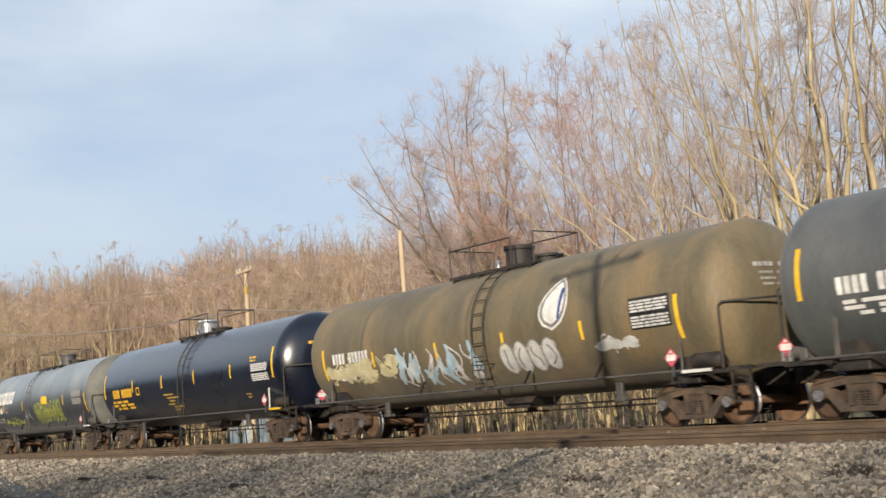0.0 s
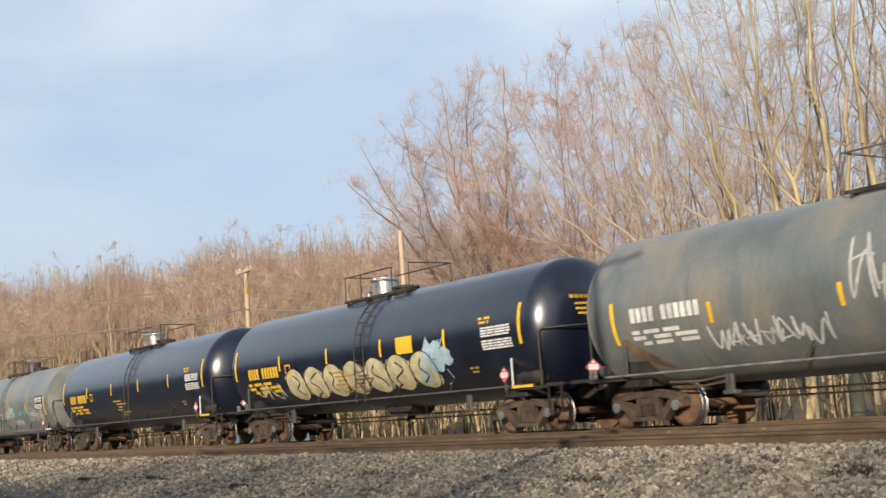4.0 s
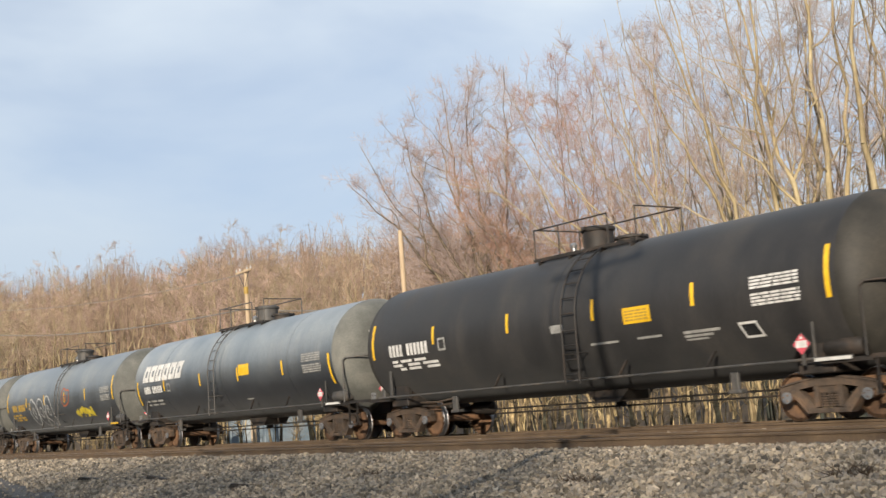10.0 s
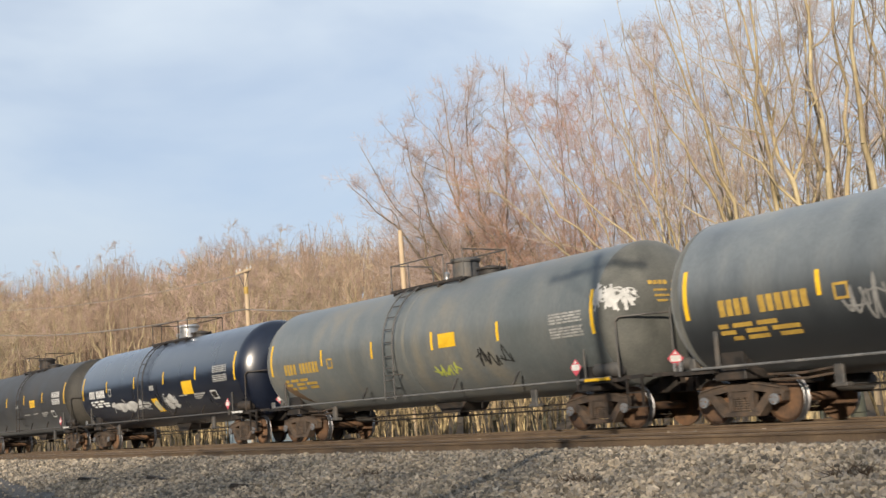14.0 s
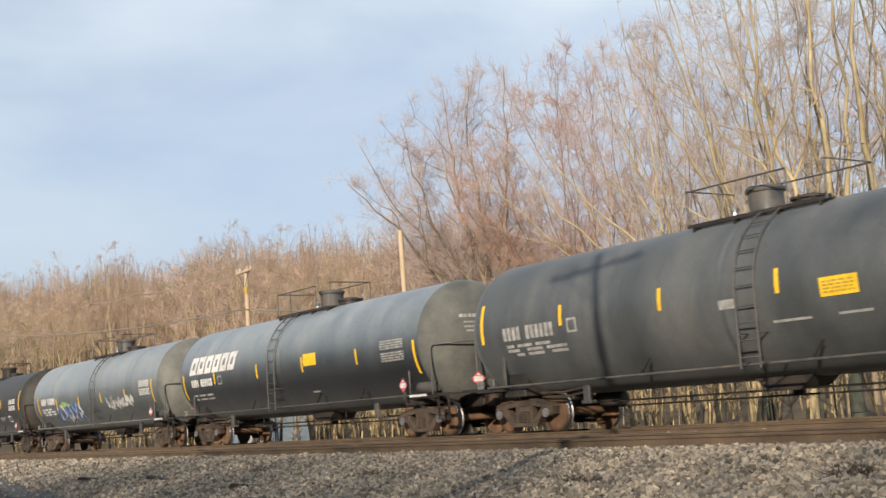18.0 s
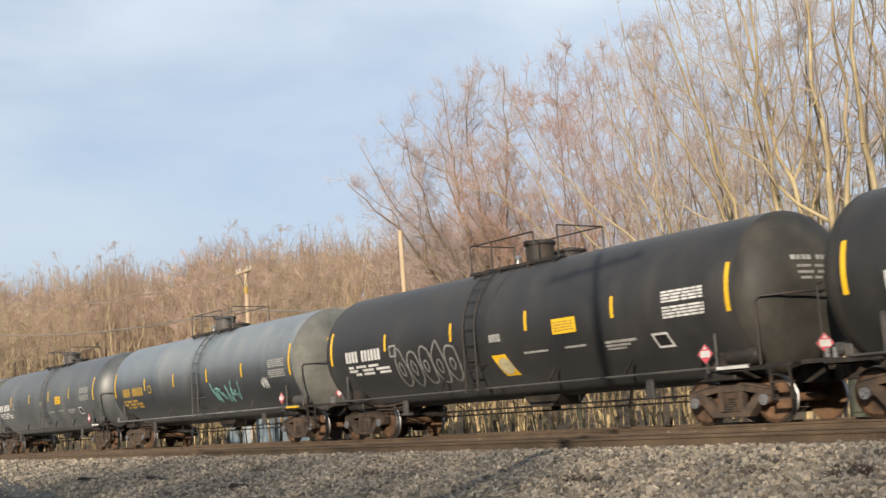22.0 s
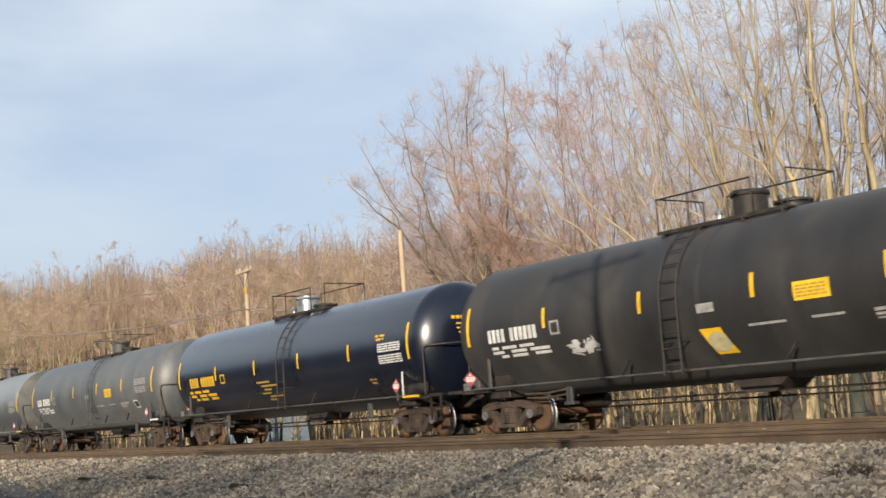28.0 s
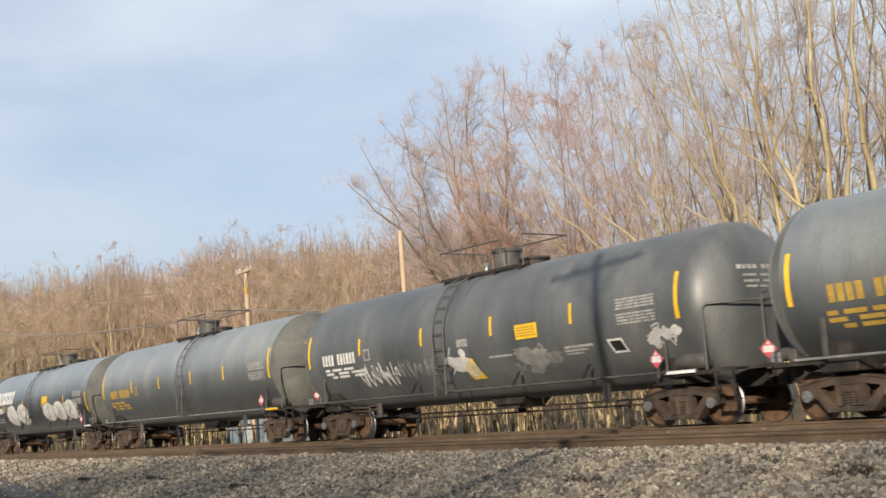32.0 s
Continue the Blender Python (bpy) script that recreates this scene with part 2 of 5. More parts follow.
WIREM = surface("weathered_cable", [(0.20, 0.19, 0.18), (0.30, 0.29, 0.27)], 3, 20, (0.5, 0.7), 0.2, 0)


# ---- mesh helpers ----
def finish(bm, name, mats, smooth=False):
    me = bpy.data.meshes.new(name)
    bm.normal_update()
    bm.to_mesh(me)
    bm.free()
    for m in (mats if isinstance(mats, (list, tuple)) else [mats]):
        me.materials.append(m)
    if smooth:
        me.polygons.foreach_set("use_smooth", [True] * len(me.polygons))
        me.set_sharp_from_angle(angle=radians(38))
    return me


def put(name, me, parent=None, label="", at=None):
    ob = new(name, me)
    if parent is not None:
        ob.parent = parent
    if at is not None:
        ob.matrix_basis = at if isinstance(at, Matrix) else Matrix.Translation(at)
    if label:
        tagged(ob, label)
    return ob


def part(name, bm, material, parent, label="", smooth=False, at=None):
    return put(name, finish(bm, name, material, smooth), parent, label, at)


CACHE = {}


def shared(key, build):
    if key not in CACHE:
        CACHE[key] = build()
    return CACHE[key]


def box(bm, x0, x1, y0, y1, z0, z1, mat=0, bevel=0.0):
    v = [bm.verts.new((x, y, z)) for x in (x0, x1) for y in (y0, y1) for z in (z0, z1)]
    fs = [bm.faces.new([v[i] for i in q]) for q in ((0, 1, 3, 2), (4, 6, 7, 5), (0, 4, 5, 1), (2, 3, 7, 6), (0, 2, 6, 4), (1, 5, 7, 3))]
    for f in fs:
        f.material_index = mat
    if bevel:
        es = list({e for f in fs for e in f.edges})
        bmesh.ops.bevel(bm, geom=es, offset=bevel, segments=1, affect="EDGES")
    return v


def tube(bm, p, q, r0, r1=None, n=8, mat=0, caps=True):
    p, q = Vector(p), Vector(q)
    r1 = r0 if r1 is None else r1
    d = (q - p).normalized()
    u = d.orthogonal().normalized()
    w = d.cross(u)
    ra = [bm.verts.new(p + (u * math.cos(2 * math.pi * i / n) + w * math.sin(2 * math.pi * i / n)) * r0) for i in range(n)]
    rb = [bm.verts.new(q + (u * math.cos(2 * math.pi * i / n) + w * math.sin(2 * math.pi * i / n)) * r1) for i in range(n)]
    for i in range(n):
        f = bm.faces.new((ra[i], ra[(i + 1) % n], rb[(i + 1) % n], rb[i]))
        f.material_index = mat
    if caps:
        bm.faces.new(ra[::-1]).material_index = mat
        bm.faces.new(rb).material_index = mat


def pipe(bm, pts, r, n=6, mat=0):
    for a, b in zip(pts[:-1], pts[1:]):
        tube(bm, a, b, r, n=n, mat=mat)


def lathe(bm, prof, axis="x", n=48, mat=0, at=(0, 0, 0)):
    """Turns (along, radius) pairs round an axis through at."""
    at = Vector(at)
    rings = []
    for s, r in prof:
        ring = []
        for i in range(n):
            c, d = math.cos(2 * math.pi * i / n), math.sin(2 * math.pi * i / n)
            o = {"x": (s, r * c, r * d), "y": (r * d, s, r * c), "z": (r * c, r * d, s)}[axis]
            ring.append(bm.verts.new(at + Vector(o)))
        rings.append(ring)
    for a, b in zip(rings[:-1], rings[1:]):
        for i in range(n):
            bm.faces.new((a[i], a[(i + 1) % n], b[(i + 1) % n], b[i])).material_index = mat
    bm.faces.new(rings[0][::-1]).material_index = mat
    bm.faces.new(rings[-1]).material_index = mat
    bmesh.ops.recalc_face_normals(bm, faces=bm.faces)


def plate(bm, outline, y0, y1, mat=0):
    """An outline of (x, z) given thickness from y0 to y1."""
    a = [bm.verts.new((x, y0, z)) for x, z in outline]
    b = [bm.verts.new((x, y1, z)) for x, z in outline]
    n = len(outline)
    fs = [bm.faces.new(a), bm.faces.new(b[::-1])]
    fs += [bm.faces.new((a[i], b[i], b[(i + 1) % n], a[(i + 1) % n])) for i in range(n)]
    for f in fs:
        f.material_index = mat
    bmesh.ops.recalc_face_normals(bm, faces=fs)


GRIME = surface("grimy_brown_black_plate", [(0.020, 0.017, 0.014), (0.036, 0.030, 0.024), (0.065, 0.048, 0.034)], 2.0, 30, (0.55, 0.8), 0, 0.1, STREAK, vary=0.2)
WEED = surface("dead_brown_weed", [(0.055, 0.035, 0.022), (0.10, 0.065, 0.04)], 4, 20, (0.9, 1.0), 0, 0)
CAP = surface("blue_grey_bearing_cap", [(0.10, 0.11, 0.125), (0.20, 0.21, 0.225)], 6, 40, (0.5, 0.7), 0.0, 0.1)


# ---- ground and track ----
def ramp(v, a, b):
    t = max(0.0, min(1.0, (v - a) / (b - a)))
    return t * t * (3 - 2 * t)


def ground_height(x, y):
    z = -0.62
    if y > 20:
        left = ramp(-x / (y + 19.5), 1.1, 1.9)
        z += (0.10 + 0.20 * left) * min(y - 20, 110)
    # unseen rise behind the camera, added with its scrub to block low sun
    if y < -24:
        z += (16.2 + 0.6 * noise.noise((x * 0.11, 0.0, 5.0))) * ramp(-y, 24, 56)
    if -13.5 < y < 5.0:
        z = -0.200 - 0.14 * ramp(-y, 6.6, 9.0) - 0.28 * ramp(-y, 9.0, 13.5) - 0.42 * ramp(y, 1.9, 5.0)
    return z


def make_ground():
    ys = [-1500, -700, -300, -200, -150, -120, -100, -85, -70, -60, -56, -52, -48, -44, -40, -36, -32, -28, -24, -21, -17, -13.5, -12.6, -11.7, -10.8, -9.9, -9, -8.2, -7.4, -6.6, -3, 0, 1.9, 2.6, 3.4, 4.2, 5.0, 8, 12, 16, 20, 25, 30, 36, 44, 55, 70, 85, 100, 115, 130, 200, 700, 1500]
    xs = [-1500, -900, -500, -350] + list(range(-300, 121, 6)) + [200, 400, 900, 1500]
    bm = bmesh.new()
    g = []
    for x in xs:
        g.append([bm.verts.new((x, y, ground_height(x, y) + (0.10 * noise.noise((x * 0.13, y * 0.2, 0)) if y > 5 or y < -14 else 0.0))) for y in ys])
    for i in range(len(xs) - 1):
        for j in range(len(ys) - 1):
            f = bm.faces.new((g[i][j], g[i + 1][j], g[i + 1][j + 1], g[i][j + 1]))
            ym = (ys[j] + ys[j + 1]) / 2
            f.material_index = 1 if -13.5 < ym < 4.2 else 0
    ob = part("ground", bm, [GROUND, BALLAST], None, "", True)
    tagged(ob, "dry grass ground with a wide bed of grey ballast", "ground", kind="structure")


make_ground()
TRACKS = (("track", 0.0), ("track", -4.42))
RAIL_PROFILE = [(-0.07, -0.178), (0.07, -0.178), (0.07, -0.165), (0.012, -0.145), (0.010, -0.05), (0.036, -0.04), (0.036, -0.006), (0.028, 0.0), (-0.028, 0.0), (-0.036, -0.006), (-0.036, -0.04), (-0.010, -0.05), (-0.012, -0.145), (-0.07, -0.165)]


def make_tracks():
    def rail_mesh():
        bm = bmesh.new()
        xs = [-420 + 12 * i for i in range(42)]
        rings = [[bm.verts.new((x, y, z)) for y, z in RAIL_PROFILE] for x in xs]
        n = len(RAIL_PROFILE)
        for a, b in zip(rings[:-1], rings[1:]):
            for i in range(n):
                f = bm.faces.new((a[i], a[(i + 1) % n], b[(i + 1) % n], b[i]))
                f.material_index = 1 if i == 7 else 0
        bmesh.ops.recalc_face_normals(bm, faces=bm.faces)
        return finish(bm, "rail", [RAIL_SIDE, RAIL_TOP])

    def sleeper_mesh():
        bm = bmesh.new()
        box(bm, -0.115, 0.115, -1.3, 1.3, -0.36, -0.182, bevel=0.012)
        return finish(bm, "sleeper", SLEEPER)

    rm, sm = rail_mesh(), sleeper_mesh()
    for name, yc in TRACKS:
        t = tagged(new(name), "rusty steel rails on weathered wooden sleepers in ballast", "track", kind="structure")
        t.location = (0, yc, 0)
        for s in (-1, 1):
            put("rail", rm, t, at=(0, s * 0.753, 0))
        for i in range(150):
            put("sleeper", sm, t, at=pose(-90 + i * 0.56, random.uniform(-0.03, 0.03), random.uniform(-0.012, 0.004), 0, 0, random.uniform(-1, 1)))
        bm = bmesh.new()
        for i in range(480):
            x = -90.56 - i * 0.56
            box(bm, x - 0.115, x + 0.115, -1.3, 1.3, -0.36, -0.182)
        tagged(part("far_sleepers", bm, SLEEPER, t), kind="stuff")


make_tracks()


def on_dark_strip(x, y):
    """Whether a place lies on the dark strip of ground that runs off at a slant."""
    return y < -13.0 - 0.173 * (x + 17.8) + 0.35 * noise.noise((x * 0.6, y * 0.6, 3))


def make_dark_strip():
    bm = bmesh.new()
    grid = {}
    for i in range(95):
        x = -70 + 0.8 * i
        edge = -13.0 - 0.173 * (x + 17.8)
        for j in range(8):
            y = edge - 0.9 * j + (0.35 * noise.noise((x * 0.6, edge * 0.6, 3)) if j == 0 else 0)
            grid[i, j] = bm.verts.new((x, y, ground_height(x, y) + (0.012 if j else -0.02)))
    for i in range(94):
        for j in range(7):
            bm.faces.new((grid[i, j], grid[i, j + 1], grid[i + 1, j + 1], grid[i + 1, j]))
    tagged(part("road", bm, DARKGROUND, None, smooth=True), "dark strip of ground beside the ballast", "road", kind="structure")


make_dark_strip()


def stone_field():
    """Ballast stones as lumps with uneven corners, joined."""
    rng = np.random.default_rng(4)
    bv = np.array([(x, y, z) for x in (-0.62, 0.62) for y in (-0.62, 0.62) for z in (-0.62, 0.62)])
    bf = np.array([(0, 1, 3), (0, 3, 2), (4, 6, 7), (4, 7, 5), (0, 4, 5), (0, 5, 1), (2, 3, 7), (2, 7, 6), (0, 2, 6), (0, 6, 4), (1, 5, 7), (1, 7, 3)])
    spots = []
    for x0, x1, y0, y1, per, big in ((-22, -3, -13.2, -5.22, 470, 1.04), (-32, -22, -13.2, -5.22, 270, 1.2), (-48, -32, -12.0, -5.22, 150, 1.5), (-80, -48, -11.0, -5.22, 45, 2.2), (-60, -8, -3.5, -0.85, 30, 1.6), (-60, -8, 0.9, 2.9, 12, 1.8)):
        n = int((x1 - x0) * (y1 - y0) * per)
        spots.append(np.c_[rng.uniform(x0, x1, n), rng.uniform(y0, y1, n), (0.015 + 0.030 * rng.random(n) ** 2.0) * big])
    s = np.concatenate(spots)
    keep = (s[:, 0] / (s[:, 1] + 19.5) > -4.6) & (s[:, 0] / (s[:, 1] + 19.5) < -0.6)
    s = s[keep]
    bare = np.array([on_dark_strip(a, b) for a, b in s[:, :2]])
    s = s[~bare | (rng.random(len(s)) < 0.03)]
    n = len(s)
    z = np.array([ground_height(a, b) for a, b in s[:, :2]])
    lump = rng.uniform(0.70, 1.30, (n, len(bv), 3))
    sc = rng.uniform(0.65, 1.35, (n, 1, 3)) * np.array([1, 1, 0.8])
    v = bv[None] * lump * sc * s[:, 2][:, None, None]
    for ax in (0, 1, 2):
        a = rng.uniform(0, 2 * math.pi, n)
        c, d = np.cos(a)[:, None], np.sin(a)[:, None]
        p, q = (1, 2) if ax == 0 else (0, 2) if ax == 1 else (0, 1)
        w = v.copy()
        w[..., p], w[..., q] = v[..., p] * c - v[..., q] * d, v[..., p] * d + v[..., q] * c
        v = w
    v += np.c_[s[:, 0], s[:, 1], z + s[:, 2] * rng.uniform(-0.1, 1.0, n)][:, None]
    f = bf[None] + (np.arange(n) * len(bv))[:, None, None]
    me = numpy_mesh("ballast_stones", v.reshape(-1, 3), f.reshape(-1, 3), STONE)
    me.polygons.foreach_set("use_smooth", np.zeros(len(me.polygons), bool))
    tagged(put("ballast_stones", me), "loose crushed grey and tan ballast stones", "gravel", kind="stuff")


def numpy_mesh(name, v, f, mat):
    me = bpy.data.meshes.new(name)
    k = f.shape[1]
    me.vertices.add(len(v))
    me.vertices.foreach_set("co", v.astype(np.float32).ravel())
    me.loops.add(f.size)
    me.loops.foreach_set("vertex_index", f.astype(np.int32).ravel())
    me.polygons.add(len(f))
    me.polygons.foreach_set("loop_start", np.arange(0, f.size, k, dtype=np.int32))
    me.update(calc_edges=True)
    me.validate()
    me.materials.append(mat)
    return me


stone_field()


# ---- trees ----
def segments_mesh(name, segs, sides, mat):
    """Tapered prisms from rows of start, end and their two radii."""
    s = np.array(segs)
    p, q, r0, r1 = s[:, :3], s[:, 3:6], s[:, 6], s[:, 7]
    d = q - p
    d /= np.linalg.norm(d, axis=1)[:, None] + 1e-9
    h = np.where(np.abs(d[:, 2:3]) > 0.9, np.array([[1.0, 0, 0]]), np.array([[0, 0, 1.0]]))
    u = np.cross(d, h)
    u /= np.linalg.norm(u, axis=1)[:, None]
    w = np.cross(d, u)
    vs = []
    for base, r in ((p, r0), (q, r1)):
        for i in range(sides):
            a = 2 * math.pi * i / sides
            vs.append(base + (u * math.cos(a) + w * math.sin(a)) * r[:, None])
    v = np.stack(vs, 1)
    n = len(s)
    f = np.array([[i, (i + 1) % sides, sides + (i + 1) % sides, sides + i] for i in range(sides)])
    f = f[None] + (np.arange(n) * 2 * sides)[:, None, None]
    return numpy_mesh(name, v.reshape(-1, 3), f.reshape(-1, 4), mat)


def grow(rng, tips, fork, trunk_r, step=0.55, twigs=6, side=2.4, thick=1.0, bare=0.28, forks=3):
    """Limbs and twigs of a leafless tree that sends one limb from its fork to each tip: rows for the stout wood and rows for the twigs."""
    limbs, fine = [], []

    def wild(k=1.0):
        return Vector((rng.uniform(-k, k), rng.uniform(-k, k), rng.uniform(-k, k)))

    def aside(d, lo, hi):
        turn = wild().cross(d).normalized()
        a = radians(rng.uniform(lo, hi))
        return d * math.cos(a) + turn * math.sin(a)

    def twig(p, d, lo, hi):
        e = (aside(d, lo, hi) + Vector((0, 0, 0.10))).normalized()
        m = p + e * rng.uniform(0.16, 0.34)
        fine.append((*p, *m, 0.0066 * thick, 0.005 * thick))
        fine.append((*m, *(m + (e + wild(0.5) + Vector((0, 0, 0.2))).normalized() * rng.uniform(0.14, 0.36)), 0.005 * thick, 0.003 * thick))

    def shoot(p, d, r, length, level):
        n = 5 if level == 0 else 3
        for i in range(n):
            d = (d + wild(0.24) + Vector((0, 0, 0.08))).normalized()
            q = p + d * (length / n)
            r2 = max(r * 0.78, 0.006 * thick)
            (limbs if r > 0.03 else fine).append((*p, *q, r, r2))
            if level == 0:
                for _ in range(1 + (rng.random() < 0.35)):
                    shoot(p.lerp(q, rng.random()), aside(d, 30, 70), max(r * 0.5, 0.008 * thick), length * rng.uniform(0.24, 0.50), 1)
            else:
                for _ in range(twigs):
                    twig(p.lerp(q, rng.random()), d, 30, 75)
            p, r = q, r2
        twig(p, d, 5, 30)

    p, f = Vector((0, 0, -0.3)), Vector(fork)
    for k in range(3):
        a, b = p.lerp(f, k / 3), p.lerp(f, (k + 1) / 3)
        limbs.append((*a, *b, trunk_r * (1.2 - 0.08 * k), trunk_r * (1.12 - 0.08 * k)))
    def limb(f, t, r0, n, forks, spread):
        way = t - f
        bend = f + Vector((way.x * rng.uniform(0.46, 0.74), way.y * 0.6, way.z * rng.uniform(0.38, 0.52)))
        a, wob, left = f, Vector((0, 0, 0)), 0.0
        for i in range(n):
            u = (i + 1) / n
            wob = wob * 0.92 + wild(0.25 if i < n - 1 else 0.0)
            b = f * (1 - u) ** 2 + bend * 2 * u * (1 - u) + t * u * u + wob
            ra, rb = r0 * (1 - 0.92 * (u - 1 / n) ** 0.8), r0 * (1 - 0.92 * u ** 0.8)
            limbs.append((*a, *b, max(ra, 0.012), max(rb, 0.010)))
            d = (b - a).normalized()
            if forks and 0.2 < u < 0.85 and rng.random() < forks / (0.65 * n):
                e = (aside(d, 22, 48) + Vector((0, 0, 0.15))).normalized()
                limb(b, b + e * way.length * rng.uniform(0.25, 0.42) * (1.15 - 0.5 * u), max(rb * 0.62, 0.02), 7, 0, 0.72)
            left += (b - a).length / step if u > bare or not forks else 0.0
            while left > 0:
                left -= 1
                shoot(a.lerp(b, rng.random()), aside(d, 32, 66), max(min(ra * 0.5, 0.032), 0.012 * thick), spread * side * (0.42 + 0.75 * math.sin(math.pi * min(u * 1.05, 1.0)) ** 0.8) * rng.uniform(0.55, 1.25), 0)
            a = b

    big = max((Vector(t) - f).length for t in tips)
    for t in tips:
        t = Vector(t)
        limb(f, t, trunk_r * (0.34 + 0.40 * (t - f).length / big) * (1.0 if len(tips) < 5 else 0.72), 14, forks, 1.0)
    return np.array(limbs), np.array(fine)


PROFILE = [(-0.4, 27), (-0.8, 24.6), (-0.94, 20.8), (-1.03, 19.8), (-1.1, 19.9), (-1.19, 20.4), (-1.235, 17.0), (-1.27, 18.0), (-1.33, 19.6), (-1.41, 18.0), (-1.61, 15.1), (-1.71, 15.2), (-1.87, 16.6), (-1.95, 16.4), (-2.09, 17.6), (-2.25, 18.2), (-2.33, 18.0), (-2.42, 17.2), (-2.51, 17.7), (-2.61, 19.5), (-2.70, 21.0), (-2.79, 20.4), (-2.95, 20.4), (-3.17, 21.7), (-3.41, 23.1), (-3.69, 25.0), (-4.6, 31), (-9, 44)]


def canopy_top(x, y):
    """Height that the wood's edge reaches here, from the skyline of the wood."""
    b = x / (y + 19.5)
    for (b0, h0), (b1, h1) in zip(PROFILE[:-1], PROFILE[1:]):
        if b1 <= b <= b0:
            h = h0 + (h1 - h0) * (b - b0) / (b1 - b0)
            return 0.59 + (h - 0.59) * (y + 19.5) / 44.5
    return 20.0


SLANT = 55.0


def fan(rng, height, lo, hi, n):
    """Tips of n limbs spread between two leans, in degrees from upright, in the tree's own x and z."""
    out = []
    for k in range(n):
        a = radians(lo + (hi - lo) * (k + rng.uniform(0.2, 0.8)) / n)
        h = height * (1.0 - 0.42 * abs(math.sin(a)) - rng.uniform(0.0, 0.10))
        out.append((math.tan(a) * h * 0.82, rng.uniform(-0.13, 0.13) * height, h))
    out[n // 2] = (out[n // 2][0] * 0.7, out[n // 2][1], height)
    return out


def plant_trees():
    rng = random.Random(11)

    def plant(kind, x, y, label, group, scale=(1, 1, 1), turn=None):
        t = tagged(new("tree"), label, "tree", group)
        t.matrix_basis = pose(x, y, ground_height(x, y), 0, 0, rng.uniform(0, 360) if turn is None else turn)
        for name, me in zip(("trunk", "crown"), kind):
            put(name, me, t).scale = scale

    def made(limbs, fine, sides, bark, twig):
        return segments_mesh("trunk", limbs, sides, bark), segments_mesh("crown", fine, 3, twig)

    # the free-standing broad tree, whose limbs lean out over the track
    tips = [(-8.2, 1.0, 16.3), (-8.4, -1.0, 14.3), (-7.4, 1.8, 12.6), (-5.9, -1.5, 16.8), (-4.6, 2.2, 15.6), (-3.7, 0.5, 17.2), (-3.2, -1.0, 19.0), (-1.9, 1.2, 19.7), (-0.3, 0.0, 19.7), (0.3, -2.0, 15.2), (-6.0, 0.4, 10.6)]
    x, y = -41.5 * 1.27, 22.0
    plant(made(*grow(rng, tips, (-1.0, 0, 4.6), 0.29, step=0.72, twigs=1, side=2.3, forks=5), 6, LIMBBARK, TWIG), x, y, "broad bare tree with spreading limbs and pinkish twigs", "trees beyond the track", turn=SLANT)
    # the stand of tall ones beside it: bearing, depth, share of the height, leans, limbs, trunk, twigs
    stand = ((1.17, 25, 1.0, -24, 12, 6, 0.12, 1), (1.11, 22, 0.94, -38, 6, 7, 0.14, 1), (1.06, 27, 0.98, -30, 12, 6, 0.13, 1), (0.975, 21, 1.0, -44, 6, 8, 0.17, 2), (1.01, 29, 0.95, -20, 18, 6, 0.13, 1),
             (0.885, 20, 1.0, -38, 10, 5, 0.21, 2), (0.94, 27, 1.0, -20, 16, 6, 0.13, 0), (0.810, 19, 0.98, -30, 6, 4, 0.19, 2), (0.785, 22, 1.0, -18, 8, 4, 0.14, 2), (0.762, 19, 1.0, -14, 6, 3, 0.24, 2),
             (0.86, 28, 1.0, -20, 14, 6, 0.12, 0), (0.703, 18, 1.0, -8, 8, 2, 0.25, 2), (0.735, 24, 1.0, -12, 12, 4, 0.12, 0), (0.68, 21, 1.0, -12, 12, 3, 0.16, 2), (0.65, 24, 1.0, -14, 14, 4, 0.12, 0), (0.61, 20, 1.0, -14, 14, 4, 0.14, 2), (0.78, 29, 1.0, -16, 16, 5, 0.12, 0))
    words = ("tall bare tree with greyish pink twigs", "bushy bare tree with dense reddish-brown twigs", "tall bare tree with pale yellowish sunlit trunk")
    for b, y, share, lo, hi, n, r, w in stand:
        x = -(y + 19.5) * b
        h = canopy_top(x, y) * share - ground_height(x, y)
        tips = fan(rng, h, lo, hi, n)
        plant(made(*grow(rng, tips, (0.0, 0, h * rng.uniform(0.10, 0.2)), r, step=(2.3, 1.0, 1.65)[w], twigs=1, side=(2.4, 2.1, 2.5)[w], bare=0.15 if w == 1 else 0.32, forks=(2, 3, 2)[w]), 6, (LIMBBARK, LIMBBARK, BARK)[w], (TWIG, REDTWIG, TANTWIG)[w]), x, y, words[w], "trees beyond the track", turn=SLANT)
    far = []
    for i in range(6):
        tips = fan(rng, 20.0, -30, 30, (4, 5, 6)[i % 3])
        far.append(made(*grow(rng, tips, (0, 0, 20 * rng.uniform(0.15, 0.3)), rng.uniform(0.16, 0.21), step=3.0, twigs=1, side=2.9, thick=2.0, bare=0.25, forks=2), 4, BARK, FARTWIG[(i + i // 3) % 3]))
    far_label = "bare brown tree of the wooded slope"

    def plant_far(i, x, y, top, label, group, wide=1.15):
        k = (top - ground_height(x, y)) / 20.0
        w = max(k, 0.6) * wide * rng.uniform(0.9, 1.1)
        plant(far[i % 6], x, y, label, group, (w, w, k))

    for i in range(104):
        y = 19 + 55 * rng.random() ** 1.1
        x = -(y + 19.5) * (1.66 + 2.9 * rng.random() ** 1.1)
        plant_far(i, x, y, canopy_top(x, y) * rng.uniform(0.74, 0.95), far_label, "trees of the far wood")
